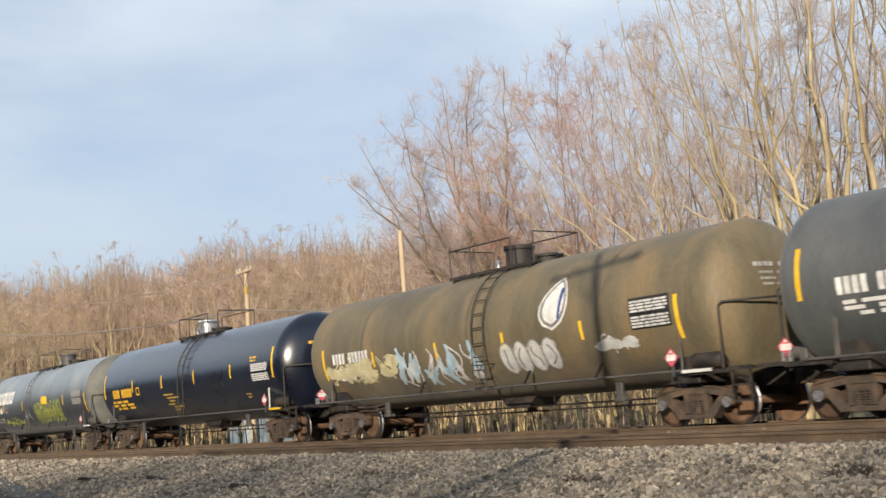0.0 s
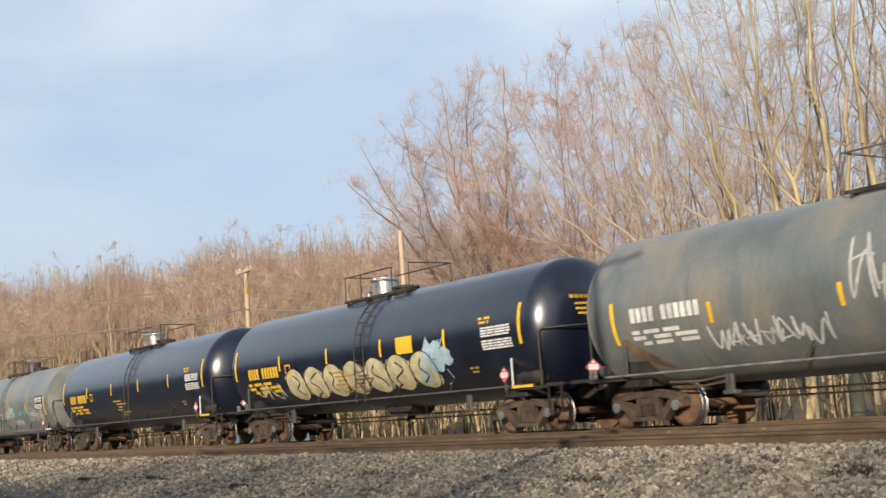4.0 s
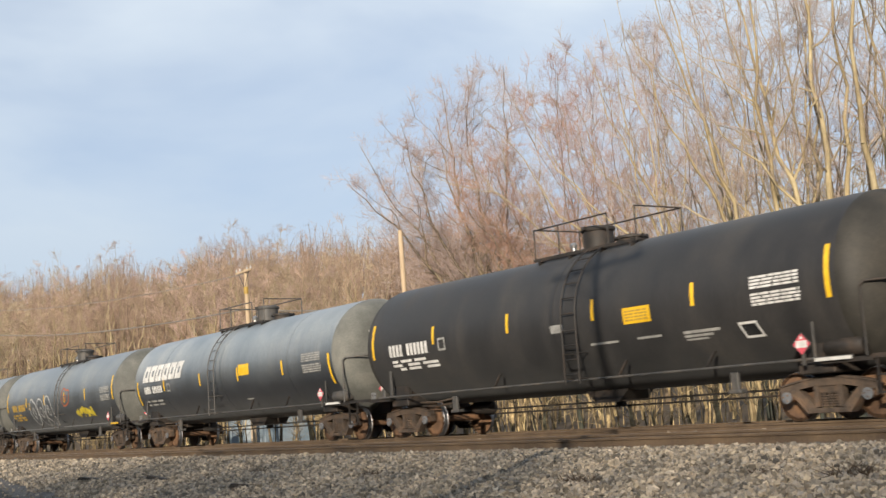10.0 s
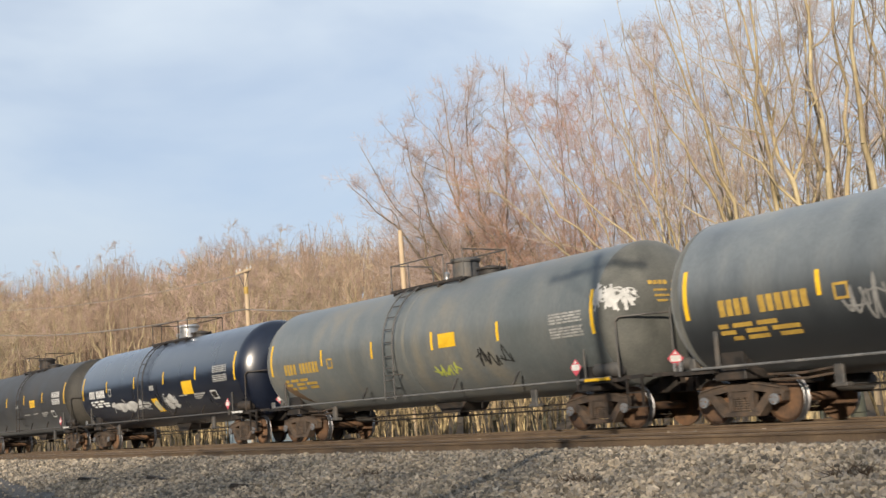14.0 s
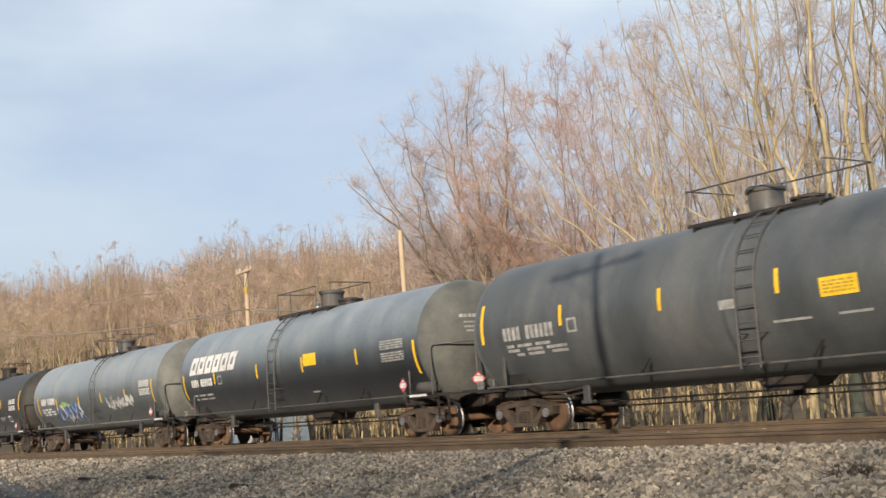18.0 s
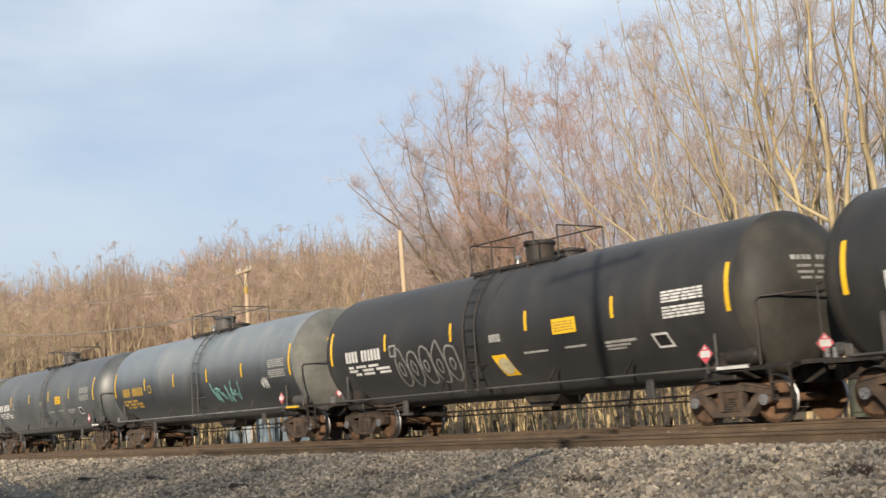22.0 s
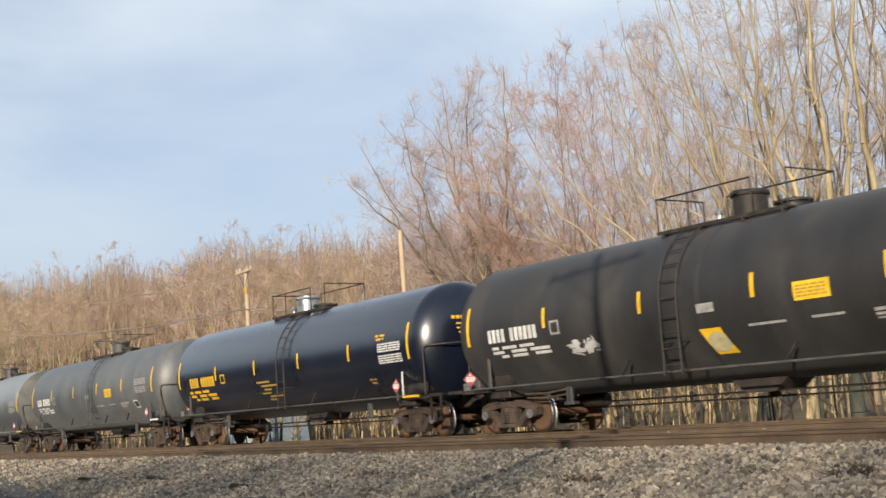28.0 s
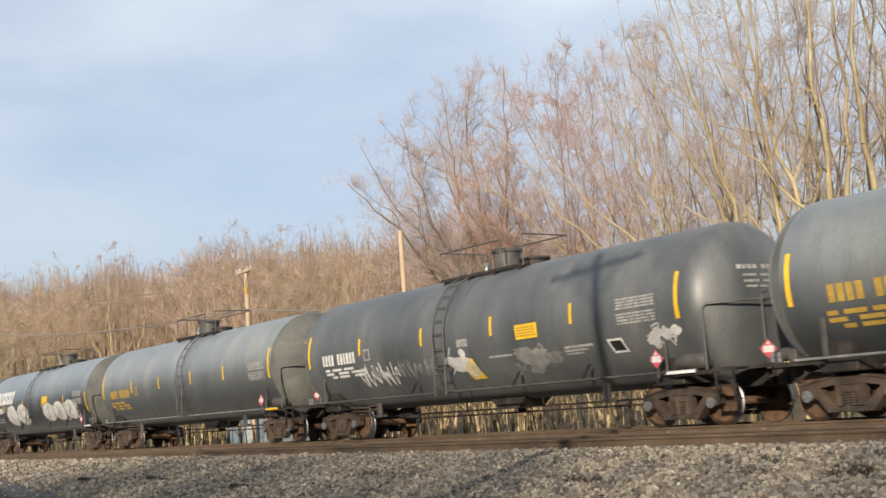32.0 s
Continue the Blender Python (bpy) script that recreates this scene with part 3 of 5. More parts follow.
    for i in range(18):
        y = rng.uniform(36, 60)
        x = -(y + 19.5) * rng.uniform(0.5, 1.5)
        plant_far(i, x, y, canopy_top(x, y) * rng.uniform(0.45, 0.66), far_label, "trees of the far wood", 1.1)
    for i in range(7):
        y = rng.uniform(-75, -58)
        x = -230 + i * 21.0 + rng.uniform(-3, 3)
        plant_far(i, x, y, ground_height(x, y) + rng.uniform(9, 14), "bare brown tree on the near slope", "trees of the near slope")


plant_trees()


def hill_wood():
    """The crowd of trees on the slope, seen as one brown haze of stems."""
    rng = random.Random(8)
    rows = []
    for i in range(1750):
        y = rng.uniform(38, 128)
        b = 1.02 + 3.6 * rng.random()
        x = -(y + 19.5) * b
        z = ground_height(x, y)
        crest = canopy_top(x, y) if b > 1.66 else 0.59 + (8.5 + 5.6 * ramp(b, 1.0, 1.4)) * (y + 19.5) / 44.5
        top = min(crest * rng.uniform(0.84, 1.01), z + 34)
        h = max(top - z, 8.0)
        p = Vector((x, y, z))
        q = Vector((x + rng.uniform(-0.6, 0.6), y, z + h * 0.55))
        rows.append((*p, *q, 0.13, 0.08))
        for k in range(8):
            a = p.lerp(q, rng.uniform(0.40, 1.0))
            e = a + Vector((rng.uniform(-2.6, 2.6), rng.uniform(-2, 2), h * rng.uniform(0.08, 0.42)))
            rows.append((*a, *e, 0.045, 0.02))
            for _ in range(10):
                m = a.lerp(e, rng.uniform(0.25, 1.0))
                rows.append((*m, *(m + Vector((rng.uniform(-1.1, 1.1), rng.uniform(-1, 1), rng.uniform(-0.2, 1.3)))), 0.017, 0.009))
    tagged(put("hill_wood", segments_mesh("hill_wood", rows, 3, HILLTWIG)), "crowded bare brown trees covering the far slope", "wood", kind="stuff")


hill_wood()


def undergrowth():
    rng = random.Random(5)
    rows = []
    for i in range(560):
        y = 9 + 22 * rng.random() ** 1.3
        x = -(y + 19.5) * rng.uniform(0.55, 3.6)
        h = rng.uniform(1.2, 5.0)
        if x > -0.82 * (y + 19.5) and rng.random() < 0.75:
            continue
        z = ground_height(x, y) - 0.1
        p = Vector((x, y, z))
        r = rng.uniform(0.02, 0.06) * (1 if rng.random() < 0.85 else 1.8)
        for k in range(4):
            q = p + Vector((rng.uniform(-0.05, 0.05), rng.uniform(-0.05, 0.05), 0.27)) * h
            rows.append((*p, *q, r, r * 0.8))
            if k:
                for _ in range(4):
                    e = p + Vector((rng.uniform(-0.8, 0.8), rng.uniform(-0.8, 0.8), rng.uniform(0.2, 1.0)))
                    rows.append((*p, *e, 0.012, 0.006))
            p, r = q, r * 0.8
    for i in range(210):
        y = 9 + 16 * rng.random()
        x = -(y + 19.5) * rng.uniform(0.6, 2.6)
        if x > -0.82 * (y + 19.5) and rng.random() < 0.75:
            continue
        p, r = Vector((x, y, ground_height(x, y) - 0.1)), rng.uniform(0.05, 0.13)
        h, lean = rng.uniform(2.6, 5.5), Vector((rng.uniform(-0.1, 0.1), rng.uniform(-0.1, 0.1), 0))
        for k in range(6):
            q = p + (Vector((rng.uniform(-0.04, 0.04), rng.uniform(-0.04, 0.04), 0.18)) + lean * 0.18) * h
            rows.append((*p, *q, r, r * 0.84))
            if k > 1:
                for _ in range(5):
                    e = p + Vector((rng.uniform(-1.1, 1.1), rng.uniform(-1, 1), rng.uniform(0.3, 1.6)))
                    rows.append((*p, *e, 0.014, 0.006))
            p, r = q, r * 0.84
    tagged(put("undergrowth", segments_mesh("undergrowth", rows, 4, REED)), "straw-coloured saplings and dry stems along the wood's edge", "undergrowth", kind="stuff")


undergrowth()


def ridge_scrub():
    """Bare scrub and saplings along the near slope's crest, thinner towards one end. Unseen; added to shade the ballast
    and lower tanks.
    """
    rng = random.Random(15)
    rows = []
    for i in range(4300):
        x, y = -75 + 135 * i / 4300 + rng.uniform(-0.4, 0.4), rng.uniform(-66, -54)
        if rng.random() < (0.78 if x < 8 else 0.0 if x < 24 else 0.48):
            continue
        p = Vector((x, y, ground_height(x, y) - 0.2))
        h = rng.uniform(3.2, 8.6)
        e = p + Vector((rng.uniform(-0.25, 0.25) * h, rng.uniform(-0.2, 0.2) * h, h))
        rows.append((*p, *e, 0.028, 0.010))
        for _ in range(7):
            m = p.lerp(e, rng.uniform(0.2, 1.0))
            rows.append((*m, *(m + Vector((rng.uniform(-1.0, 1.0), rng.uniform(-0.4, 0.4), rng.uniform(0.1, 1.1)))), 0.013, 0.006))
    tagged(put("ridge_scrub", segments_mesh("ridge_scrub", rows, 3, HILLTWIG)), "unseen bare brown scrub added to shade the ballast", "scrub", kind="stuff")


ridge_scrub()


def dark_trunk(b, y, r, h):
    """A broken dark trunk standing at the wood's edge."""
    x = -(y + 19.5) * b
    t = tagged(new("dead_tree"), "dark mossy broken tree trunk at the wood's edge", "dead tree", "dead trees")
    t.location = (x, y, ground_height(x, y))
    rng = random.Random(int(b * 100))
    bm = bmesh.new()
    p = Vector((0, 0, -0.2))
    for k in range(6):
        q = p + Vector((rng.uniform(-0.05, 0.05), rng.uniform(-0.05, 0.05), h / 6))
        tube(bm, p, q, r * (1 - 0.07 * k), r * (1 - 0.07 * (k + 1)), 10)
        p = q
    part("trunk", bm, DARKBARK, t, smooth=True)
    for k in range(3):
        bm = bmesh.new()
        z = h * rng.uniform(0.4, 0.9)
        tube(bm, (0, 0, z), (rng.uniform(-0.7, 0.7), rng.uniform(-0.4, 0.4), z + rng.uniform(0.3, 0.8)), r * 0.25, r * 0.1, 6)
        part("branch_stub", bm, DARKBARK, t)


for spot in ((0.757, 13.0, 0.26, 3.6), (0.866, 13.0, 0.10, 3.4), (0.80, 14.0, 0.07, 3.2), (1.16, 13.0, 0.11, 3.4)):
    dark_trunk(*spot)


def litter():
    """Dead weeds and splinters of wood lying on the ballast."""
    rng = random.Random(21)
    for x, y, k in ((-11.6, -9.6, 1.2), (-8.2, -8.8, 1.5), (-9.6, -8.6, 0.7), (-17.5, -9.0, 1.0), (-22.5, -8.5, 0.8)):
        t = tagged(new("dead_weed"), "small brown tuft of dead weed on ballast", "weed", "weeds on the ballast")
        t.location = (x, y, ground_height(x, y))
        rows = []
        for i in range(60):
            p = Vector((rng.uniform(-0.22, 0.22), rng.uniform(-0.08, 0.08), 0.0)) * k
            rows.append((*p, *(p + Vector((rng.uniform(-0.16, 0.16), rng.uniform(-0.1, 0.1), rng.uniform(0.03, 0.12))) * k), 0.006, 0.003))
        put("stem_tuft", segments_mesh("stem_tuft", rows, 3, WEED), t)
    for x, y, w, turn in ((-27.5, -10.2, 0.7, 30), (-16.2, -11.6, 0.45, 40), (-24.0, -10.0, 0.9, 8), (-19.0, -10.6, 0.35, 60)):
        bm = bmesh.new()
        plate(bm, [(-w / 2, 0.0), (w / 2, 0.0), (w * 0.42, 0.05), (-w * 0.38, 0.07)], -0.05, 0.05)
        t = part("wood_scrap", bm, STEEL_DARK, None, at=pose(x, y, ground_height(x, y) + 0.03, 0, 4, turn))
        tagged(t, "dark splintered scrap of sleeper wood on ballast", "wood scrap", "scraps on the ballast")


litter()


# ---- poles, wires, shed ----
def utility_pole(x, y, top, lean, arm=None, label="weathered wooden utility pole", turn=0, stout=0.02, thick=(0.17, 0.12)):
    z = ground_height(x, y)
    t = tagged(new("utility_pole"), label, "utility pole")
    t.matrix_basis = pose(x, y, z, 0, lean, turn)
    bm = bmesh.new()
    tube(bm, (0, 0, -0.5), (0, 0, top - z), *thick, 12)
    part("pole", bm, POLEWOOD, t, smooth=True)
    if arm:
        w, drop = arm
        bm = bmesh.new()
        box(bm, -w / 2, w / 2, -0.20, -0.11, top - z - drop - 0.06, top - z - drop + 0.06, bevel=0.01)
        part("crossarm", bm, POLEWOOD, t)
        for s in (-1, 1):
            bm = bmesh.new()
            tube(bm, (s * w * 0.33, -0.15, top - z - drop - 0.05), (0, -0.14, top - z - drop - 0.95), stout, n=6)
            part("brace", bm, STEEL_GREY, t)
            for f in (0.46, 0.22):
                bm = bmesh.new()
                lathe(bm, [(0, 0.02), (0.05, 0.055), (0.09, 0.035), (0.13, 0.05), (0.17, 0.02)], "z", 10, at=(s * w * f, -0.15, top - z - drop + 0.06))
                part("insulator", bm, WHITE, t, smooth=True)
    return t


pole_a = utility_pole(-63.9, 11.5, 9.5, -0.6, (2.0, 0.15), "wooden utility pole with a short crossarm")
bm = bmesh.new()
tube(bm, (0.0, -0.04, 8.70), (0.0, -0.04, 9.10), 0.145, n=10)
part("marker_sleeve", bm, DULLGOLD, pole_a, "yellow marker sleeve", True)
utility_pole(-51.3, 14.0, 9.8, -1.0, None, "plain wooden pole without a crossarm")
utility_pole(-6.36, -18.73, 10.94, 0, (2.5, 0.5), "wooden utility pole with a braced crossarm", 18, 0.02, (0.115, 0.09))


def cable(p, q, sag, r=0.016):
    bm = bmesh.new()
    p, q = Vector(p), Vector(q)
    pts = [p.lerp(q, i / 14) - Vector((0, 0, sag * 4 * (i / 14) * (1 - i / 14))) for i in range(15)]
    pipe(bm, pts, r, 5)
    tagged(part("cable", bm, WIREM, None), "sagging grey overhead cable", "cable", "cables on the poles")


cable((-130, 11.4, 12.0), (-63.9, 11.3, 7.2), 0.9, 0.035)
cable((-63.9, 11.3, 7.2), (-51.3, 13.9, 6.2), 0.25, 0.03)
cable((-130, 11.4, 14.2), (-63.9, 11.3, 9.2), 0.8, 0.02)


def make_shed():
    t = tagged(new("shed"), "small blue-grey sheet-metal shed with a painted sunlit patch", "shed")
    t.location = (-66.0, 13.5, -0.62)
    bm = bmesh.new()
    box(bm, -2.5, 2.7, -1.6, 1.6, 0.0, 1.95, bevel=0.02)
    part("wall", bm, SHEDWALL, t)
    # pale panel: sunlight on part of the wall, put into the colour
    bm = bmesh.new()
    box(bm, 0.2, 1.9, -1.66, -1.61, 0.05, 1.6, bevel=0.01)
    part("door", bm, SHEDSUNLIT, t, "pale patch with sunlight put into its colour")
    bm = bmesh.new()
    plate(bm, [(-2.7, 1.95), (2.9, 1.95), (2.9, 2.02), (0.1, 2.25), (-2.7, 2.02)], -1.8, 1.8)
    part("roof", bm, STEEL_GREY, t)


make_shed()


# ---- tank cars ----
R, ZT = 1.65, 2.48


def on_tank(s, a, off=0.006, r=R):
    """A place on the near side of a tank: metres along it, metres of arc above its middle."""
    th = a / r
    if abs(s) > 7.8:
        # the dished head draws in
        r = r * math.sqrt(max(0.05, 1 - ((abs(s) - 7.8) / 0.84) ** 2))
    return (s, -(r + off) * math.cos(th), ZT + (r + off) * math.sin(th))


def strip(bm, rows, off=0.006, mat=0):
    """Rows of (a, s_left, s_right) from below upwards, laid on the tank."""
    prev = None
    for a, s0, s1 in rows:
        cur = (bm.verts.new(on_tank(s0, a, off)), bm.verts.new(on_tank(s1, a, off)))
        if prev:
            bm.faces.new((prev[0], prev[1], cur[1], cur[0])).material_index = mat
        prev = cur


def patch(bm, s0, s1, a0, a1, skew=0.0, off=0.006, mat=0):
    n = max(1, int(abs(a1 - a0) / 0.12 + 0.99))
    strip(bm, [(a0 + (a1 - a0) * i / n, s0 + skew * i / n, s1 + skew * i / n) for i in range(n + 1)], off, mat)


def ring_patch(bm, s0, s1, a0, a1, w, skew=0.0, off=0.006, mat=0):
    h = a1 - a0
    patch(bm, s0, s1, a0, a0 + w, skew * w / h, off, mat)
    patch(bm, s0 + skew * (1 - w / h), s1 + skew * (1 - w / h), a1 - w, a1, skew * w / h, off, mat)
    k = skew * w / h
    patch(bm, s0 + k, s0 + k + w, a0 + w, a1 - w, skew * (1 - 2 * w / h), off, mat)
    patch(bm, s1 + k - w, s1 + k, a0 + w, a1 - w, skew * (1 - 2 * w / h), off, mat)


def stroke(bm, pts, w, off=0.007, mat=0):
    """A ribbon of even width along points (s, a)."""
    prev = None
    for i, (s, a) in enumerate(pts):
        p0, p1 = pts[max(0, i - 1)], pts[min(len(pts) - 1, i + 1)]
        dx, dy = p1[0] - p0[0], p1[1] - p0[1]
        d = math.hypot(dx, dy) or 1
        nx, ny = -dy / d * w / 2, dx / d * w / 2
        cur = (bm.verts.new(on_tank(s + nx, a + ny, off)), bm.verts.new(on_tank(s - nx, a - ny, off)))
        if prev:
            bm.faces.new((prev[1], cur[1], cur[0], prev[0])).material_index = mat
        prev = cur


def curve_through(pts, n=5):
    out = []
    for i in range(len(pts) - 1):
        p0, p1, p2, p3 = pts[max(0, i - 1)], pts[i], pts[i + 1], pts[min(len(pts) - 1, i + 2)]
        for j in range(n):
            t = j / n
            out.append(tuple(0.5 * (2 * p1[k] + (p2[k] - p0[k]) * t + (2 * p0[k] - 5 * p1[k] + 4 * p2[k] - p3[k]) * t * t + (3 * p1[k] - p0[k] - 3 * p2[k] + p3[k]) * t ** 3) for k in (0, 1)))
    return out + [pts[-1]]


def blob(bm, s, a, ws, wa, rng, rough=0.15, off=0.006, mat=0, n=9):
    """A filled uneven round shape."""
    rows = []
    for i in range(n + 1):
        v = -1 + 2 * i / n
        h = math.sqrt(max(0.0, 1 - abs(v) ** 2.4)) * ws
        rows.append((a + v * wa, s - h * (1 + rng.uniform(-rough, rough)) - 0.01, s + h * (1 + rng.uniform(-rough, rough)) + 0.01))
    strip(bm, rows, off, mat)


def graffiti(style, s0, s1, a0, a1, n, rng):
    out = []
    w, h = (s1 - s0) / n, a1 - a0
    for i in range(n):
        bm = bmesh.new()
        out.append(bm)
        x = s0 + w * i
        if style == "tag":
            m = rng.randint(4, 6)
            pts = [(x + w * (0.1 + 0.9 * j / m) + rng.uniform(-0.3, 0.3) * w, a0 + h * ((0.05 + 0.35 * rng.random()) if j % 2 else (0.55 + 0.45 * rng.random()))) for j in range(m + 1)]
            stroke(bm, curve_through(pts), 0.042 + 0.016 * rng.random())
            if rng.random() < 0.6:
                y = a0 + h * rng.uniform(0.3, 0.7)
                stroke(bm, curve_through([(x, y), (x + w * 0.5, y + rng.uniform(-0.1, 0.1)), (x + w * 0.95, y + rng.uniform(-0.1, 0.1))]), 0.035)
        elif style == "hollow":
            c, m = (x + w / 2, a0 + h / 2), 9
            pts = [(c[0] + math.cos(6.2832 * j / m) * w * 0.50 * rng.uniform(0.75, 1.1), c[1] + math.sin(6.2832 * j / m) * h * 0.48 * rng.uniform(0.7, 1.1)) for j in range(m)]
            stroke(bm, curve_through(pts + [pts[0]]), 0.06)
            pts = [(c[0] + math.cos(6.2832 * j / 6) * w * 0.2 * rng.uniform(0.5, 1.1), c[1] + math.sin(6.2832 * j / 6) * h * 0.2 * rng.uniform(0.5, 1.1)) for j in range(6)]
            stroke(bm, curve_through(pts + [pts[0]]), 0.05)
        elif style == "bubble":
            c = (x + w / 2, a0 + h * 0.5)
            blob(bm, *c, w * 0.52, h * 0.48, rng, 0.12)
            pts = [(c[0] + rng.uniform(-0.25, 0.25) * w, c[1] + h * (-0.3 + 0.2 * j)) for j in range(4)]
            stroke(bm, curve_through(pts), 0.05, 0.010, 1)
            pts = [(c[0] + math.cos(6.2832 * j / 8) * w * 0.52, c[1] + math.sin(6.2832 * j / 8) * h * 0.48) for j in range(9)]
            stroke(bm, curve_through(pts), 0.035, 0.011, 1)
        elif style == "wild":
            for k in range(3):
                c = (x + w * rng.uniform(0.1, 0.9), a0 + h * rng.uniform(0.2, 0.8))
                m = 7
                rows = []
                hh = h * rng.uniform(0.25, 0.42)
                sl = rng.uniform(-0.3, 0.3)
                for j in range(m + 1):
                    v = -1 + 2 * j / m
                    ww = w * rng.uniform(0.12, 0.42) * (1 - 0.7 * abs(v))
                    rows.append((c[1] + v * hh, c[0] + sl * v - ww, c[0] + sl * v + ww))
                strip(bm, rows, 0.006 + 0.0015 * k, k % 2)
            pts = [(x + w * rng.random(), a0 + h * j / 4) for j in range(5)]
            stroke(bm, curve_through(pts), 0.05, 0.012, 1)
        elif style == "splash":
            for k in range(4):
                blob(bm, x + w * rng.random(), a0 + h * rng.uniform(0.25, 0.75), w * rng.uniform(0.15, 0.4), h * rng.uniform(0.12, 0.3), rng, 0.45, n=7)
            for k in range(3):
                pts = [(x + w * rng.random(), a0 + h * rng.random()) for j in range(3)]
                stroke(bm, curve_through(pts), 0.04)
    return out


def bars(bm, s0, s1, a0, a1, pattern, fill=0.74, skew=0.0, mat=0):
    """One plain bar for each mark of a pattern; a dot leaves a space."""
    w = (s1 - s0) / len(pattern)
    for i, c in enumerate(pattern):
        if c == "#":
            patch(bm, s0 + w * i, s0 + w * (i + fill), a0, a1, skew, 0.006, mat)
        elif c == "=":
            patch(bm, s0 + w * i, s0 + w * (i + 1.001), a0, a1, skew, 0.006, mat)
        elif c == "o":
            ring_patch(bm, s0 + w * i, s0 + w * (i + 0.86), a0, a1, 0.30 * w, skew, 0.006, mat)


def tank_mesh(mat, head):
    bm = bmesh.new()
    half = [(7.80 + 0.84 * math.cos(radians(a)), max(R * math.sin(radians(a)), 0.05)) for a in (0, 8, 16, 24, 32, 40, 48, 55, 62, 68, 74, 79, 84, 87, 90)]
    half += [(x, R) for x in (5.2, 5.19)]
    full = [(-x, r) for x, r in half] + [(x, r) for x, r in half[::-1]]
    lathe(bm, full, "x", 96, at=(0, 0, ZT))
    for f in bm.faces:
        f.material_index = 1 if abs(f.calc_center_median().x) > 7.81 else 0
    return finish(bm, "tank", [mat, head], True)


def band_mesh(mat):
    bm = bmesh.new()
    lathe(bm, [(-0.06, R - 0.02), (-0.06, R + 0.005), (0.06, R + 0.005), (0.06, R - 0.02)], "x", 96, at=(0, 0, ZT))
    return finish(bm, "band", mat, True)


def ladder_meshes(paint):
    bm = bmesh.new()
    for s in (-0.24, 0.24):
        pts = [(s, -(R + 0.10), 1.05)] + [on_tank(s, a, 0.10) for a in [0.0 + 0.18 * i for i in range(12)]]
        for a, b in zip(pts[:-1], pts[1:]):
            tube(bm, a, b, 0.020, n=6)
    for z in (1.15, 1.7):
        for s in (-0.24, 0.24):
            tube(bm, (s, -(R + 0.10), z), (s, -math.sqrt(max(0.05, R * R - (z - ZT) ** 2)), z), 0.016, n=5)
    rail = finish(bm, "ladder", paint)
    bm = bmesh.new()
    tube(bm, (-0.24, 0, 0), (0.24, 0, 0), 0.015, n=5)
    return rail, finish(bm, "rung", paint)


def wheelset_mesh():
    bm = bmesh.new()
    for s in (-1, 1):
        lathe(bm, [(s * 0.685, 0.12), (s * 0.69, 0.38), (s * 0.682, 0.47), (s * 0.690, 0.482), (s * 0.705, 0.482)], "y", 28, 0)
        lathe(bm, [(s * 0.706, 0.482), (s * 0.722, 0.462), (s * 0.818, 0.457), (s * 0.824, 0.45)], "y", 28, 1)
        lathe(bm, [(s * 0.825, 0.45), (s * 0.825, 0.385), (s * 0.775, 0.36), (s * 0.765, 0.2), (s * 0.83, 0.15), (s * 0.83, 0.08)], "y", 28, 0)
    tube(bm, (0, -1.12, 0), (0, 1.12, 0), 0.085, n=14)
    for s in (-1, 1):
        tube(bm, (0, s * 1.12, 0), (0, s * 1.165, 0), 0.105, n=14, mat=2)
        for k in range(3):
            a = 2.0944 * k
            tube(bm, (0.06 * math.cos(a), s * 1.155, 0.06 * math.sin(a)), (0.06 * math.cos(a), s * 1.18, 0.06 * math.sin(a)), 0.018, n=6)
    return finish(bm, "wheelset", [WHEEL_RUST, TREAD, CAP], True)


def side_frame_mesh():
    """A cast side frame: an arched top member, slanted tension members, two columns and the spring seat."""
    bm = bmesh.new()
    y0, y1 = -0.08, 0.08
    plate(bm, [(-1.10, 0.60), (-1.02, 0.68), (-0.62, 0.76), (-0.30, 0.80), (0.30, 0.80), (0.62, 0.76), (1.02, 0.68), (1.10, 0.60), (1.06, 0.53), (0.74, 0.58), (0.34, 0.64), (-0.34, 0.64), (-0.74, 0.58), (-1.06, 0.53)], y0, y1)
    for s in (-1, 1):
        plate(bm, [(s * 0.84, 0.57), (s * 0.66, 0.595), (s * 0.30, 0.27), (s * 0.30, 0.16), (s * 0.46, 0.16)], y0, y1)
        plate(bm, [(s * 0.20, 0.64), (s * 0.32, 0.64), (s * 0.31, 0.26), (s * 0.22, 0.26)], y0 + 0.01, y1 - 0.01)
        plate(bm, [(s * 0.30, 0.805), (s * 0.62, 0.765), (s * 1.03, 0.685), (s * 1.02, 0.655), (s * 0.62, 0.73), (s * 0.30, 0.77)], y0 - 0.03, y1 + 0.03)
        plate(bm, [(s * 0.87, 0.585), (s * 0.82, 0.575), (s * 0.42, 0.15), (s * 0.47, 0.15)], y0 - 0.03, y1 + 0.03)
        plate(bm, [(s * 0.72, 0.56), (s * 0.775, 0.56), (s * 0.775, 0.42), (s * 0.735, 0.42)], y0 - 0.01, y1 + 0.01)
        plate(bm, [(s * 1.01, 0.56), (s * 1.08, 0.56), (s * 1.06, 0.42), (s * 1.02, 0.42)], y0 - 0.01, y1 + 0.01)
        box(bm, s * 0.889 - 0.13, s * 0.889 + 0.13, -0.10, 0.10, 0.535, 0.60, bevel=0.01)
    box(bm, -0.44, 0.44, y0 - 0.03, y1 + 0.03, 0.15, 0.245, bevel=0.012)
    return finish(bm, "side_frame", TRUCK_RUST)


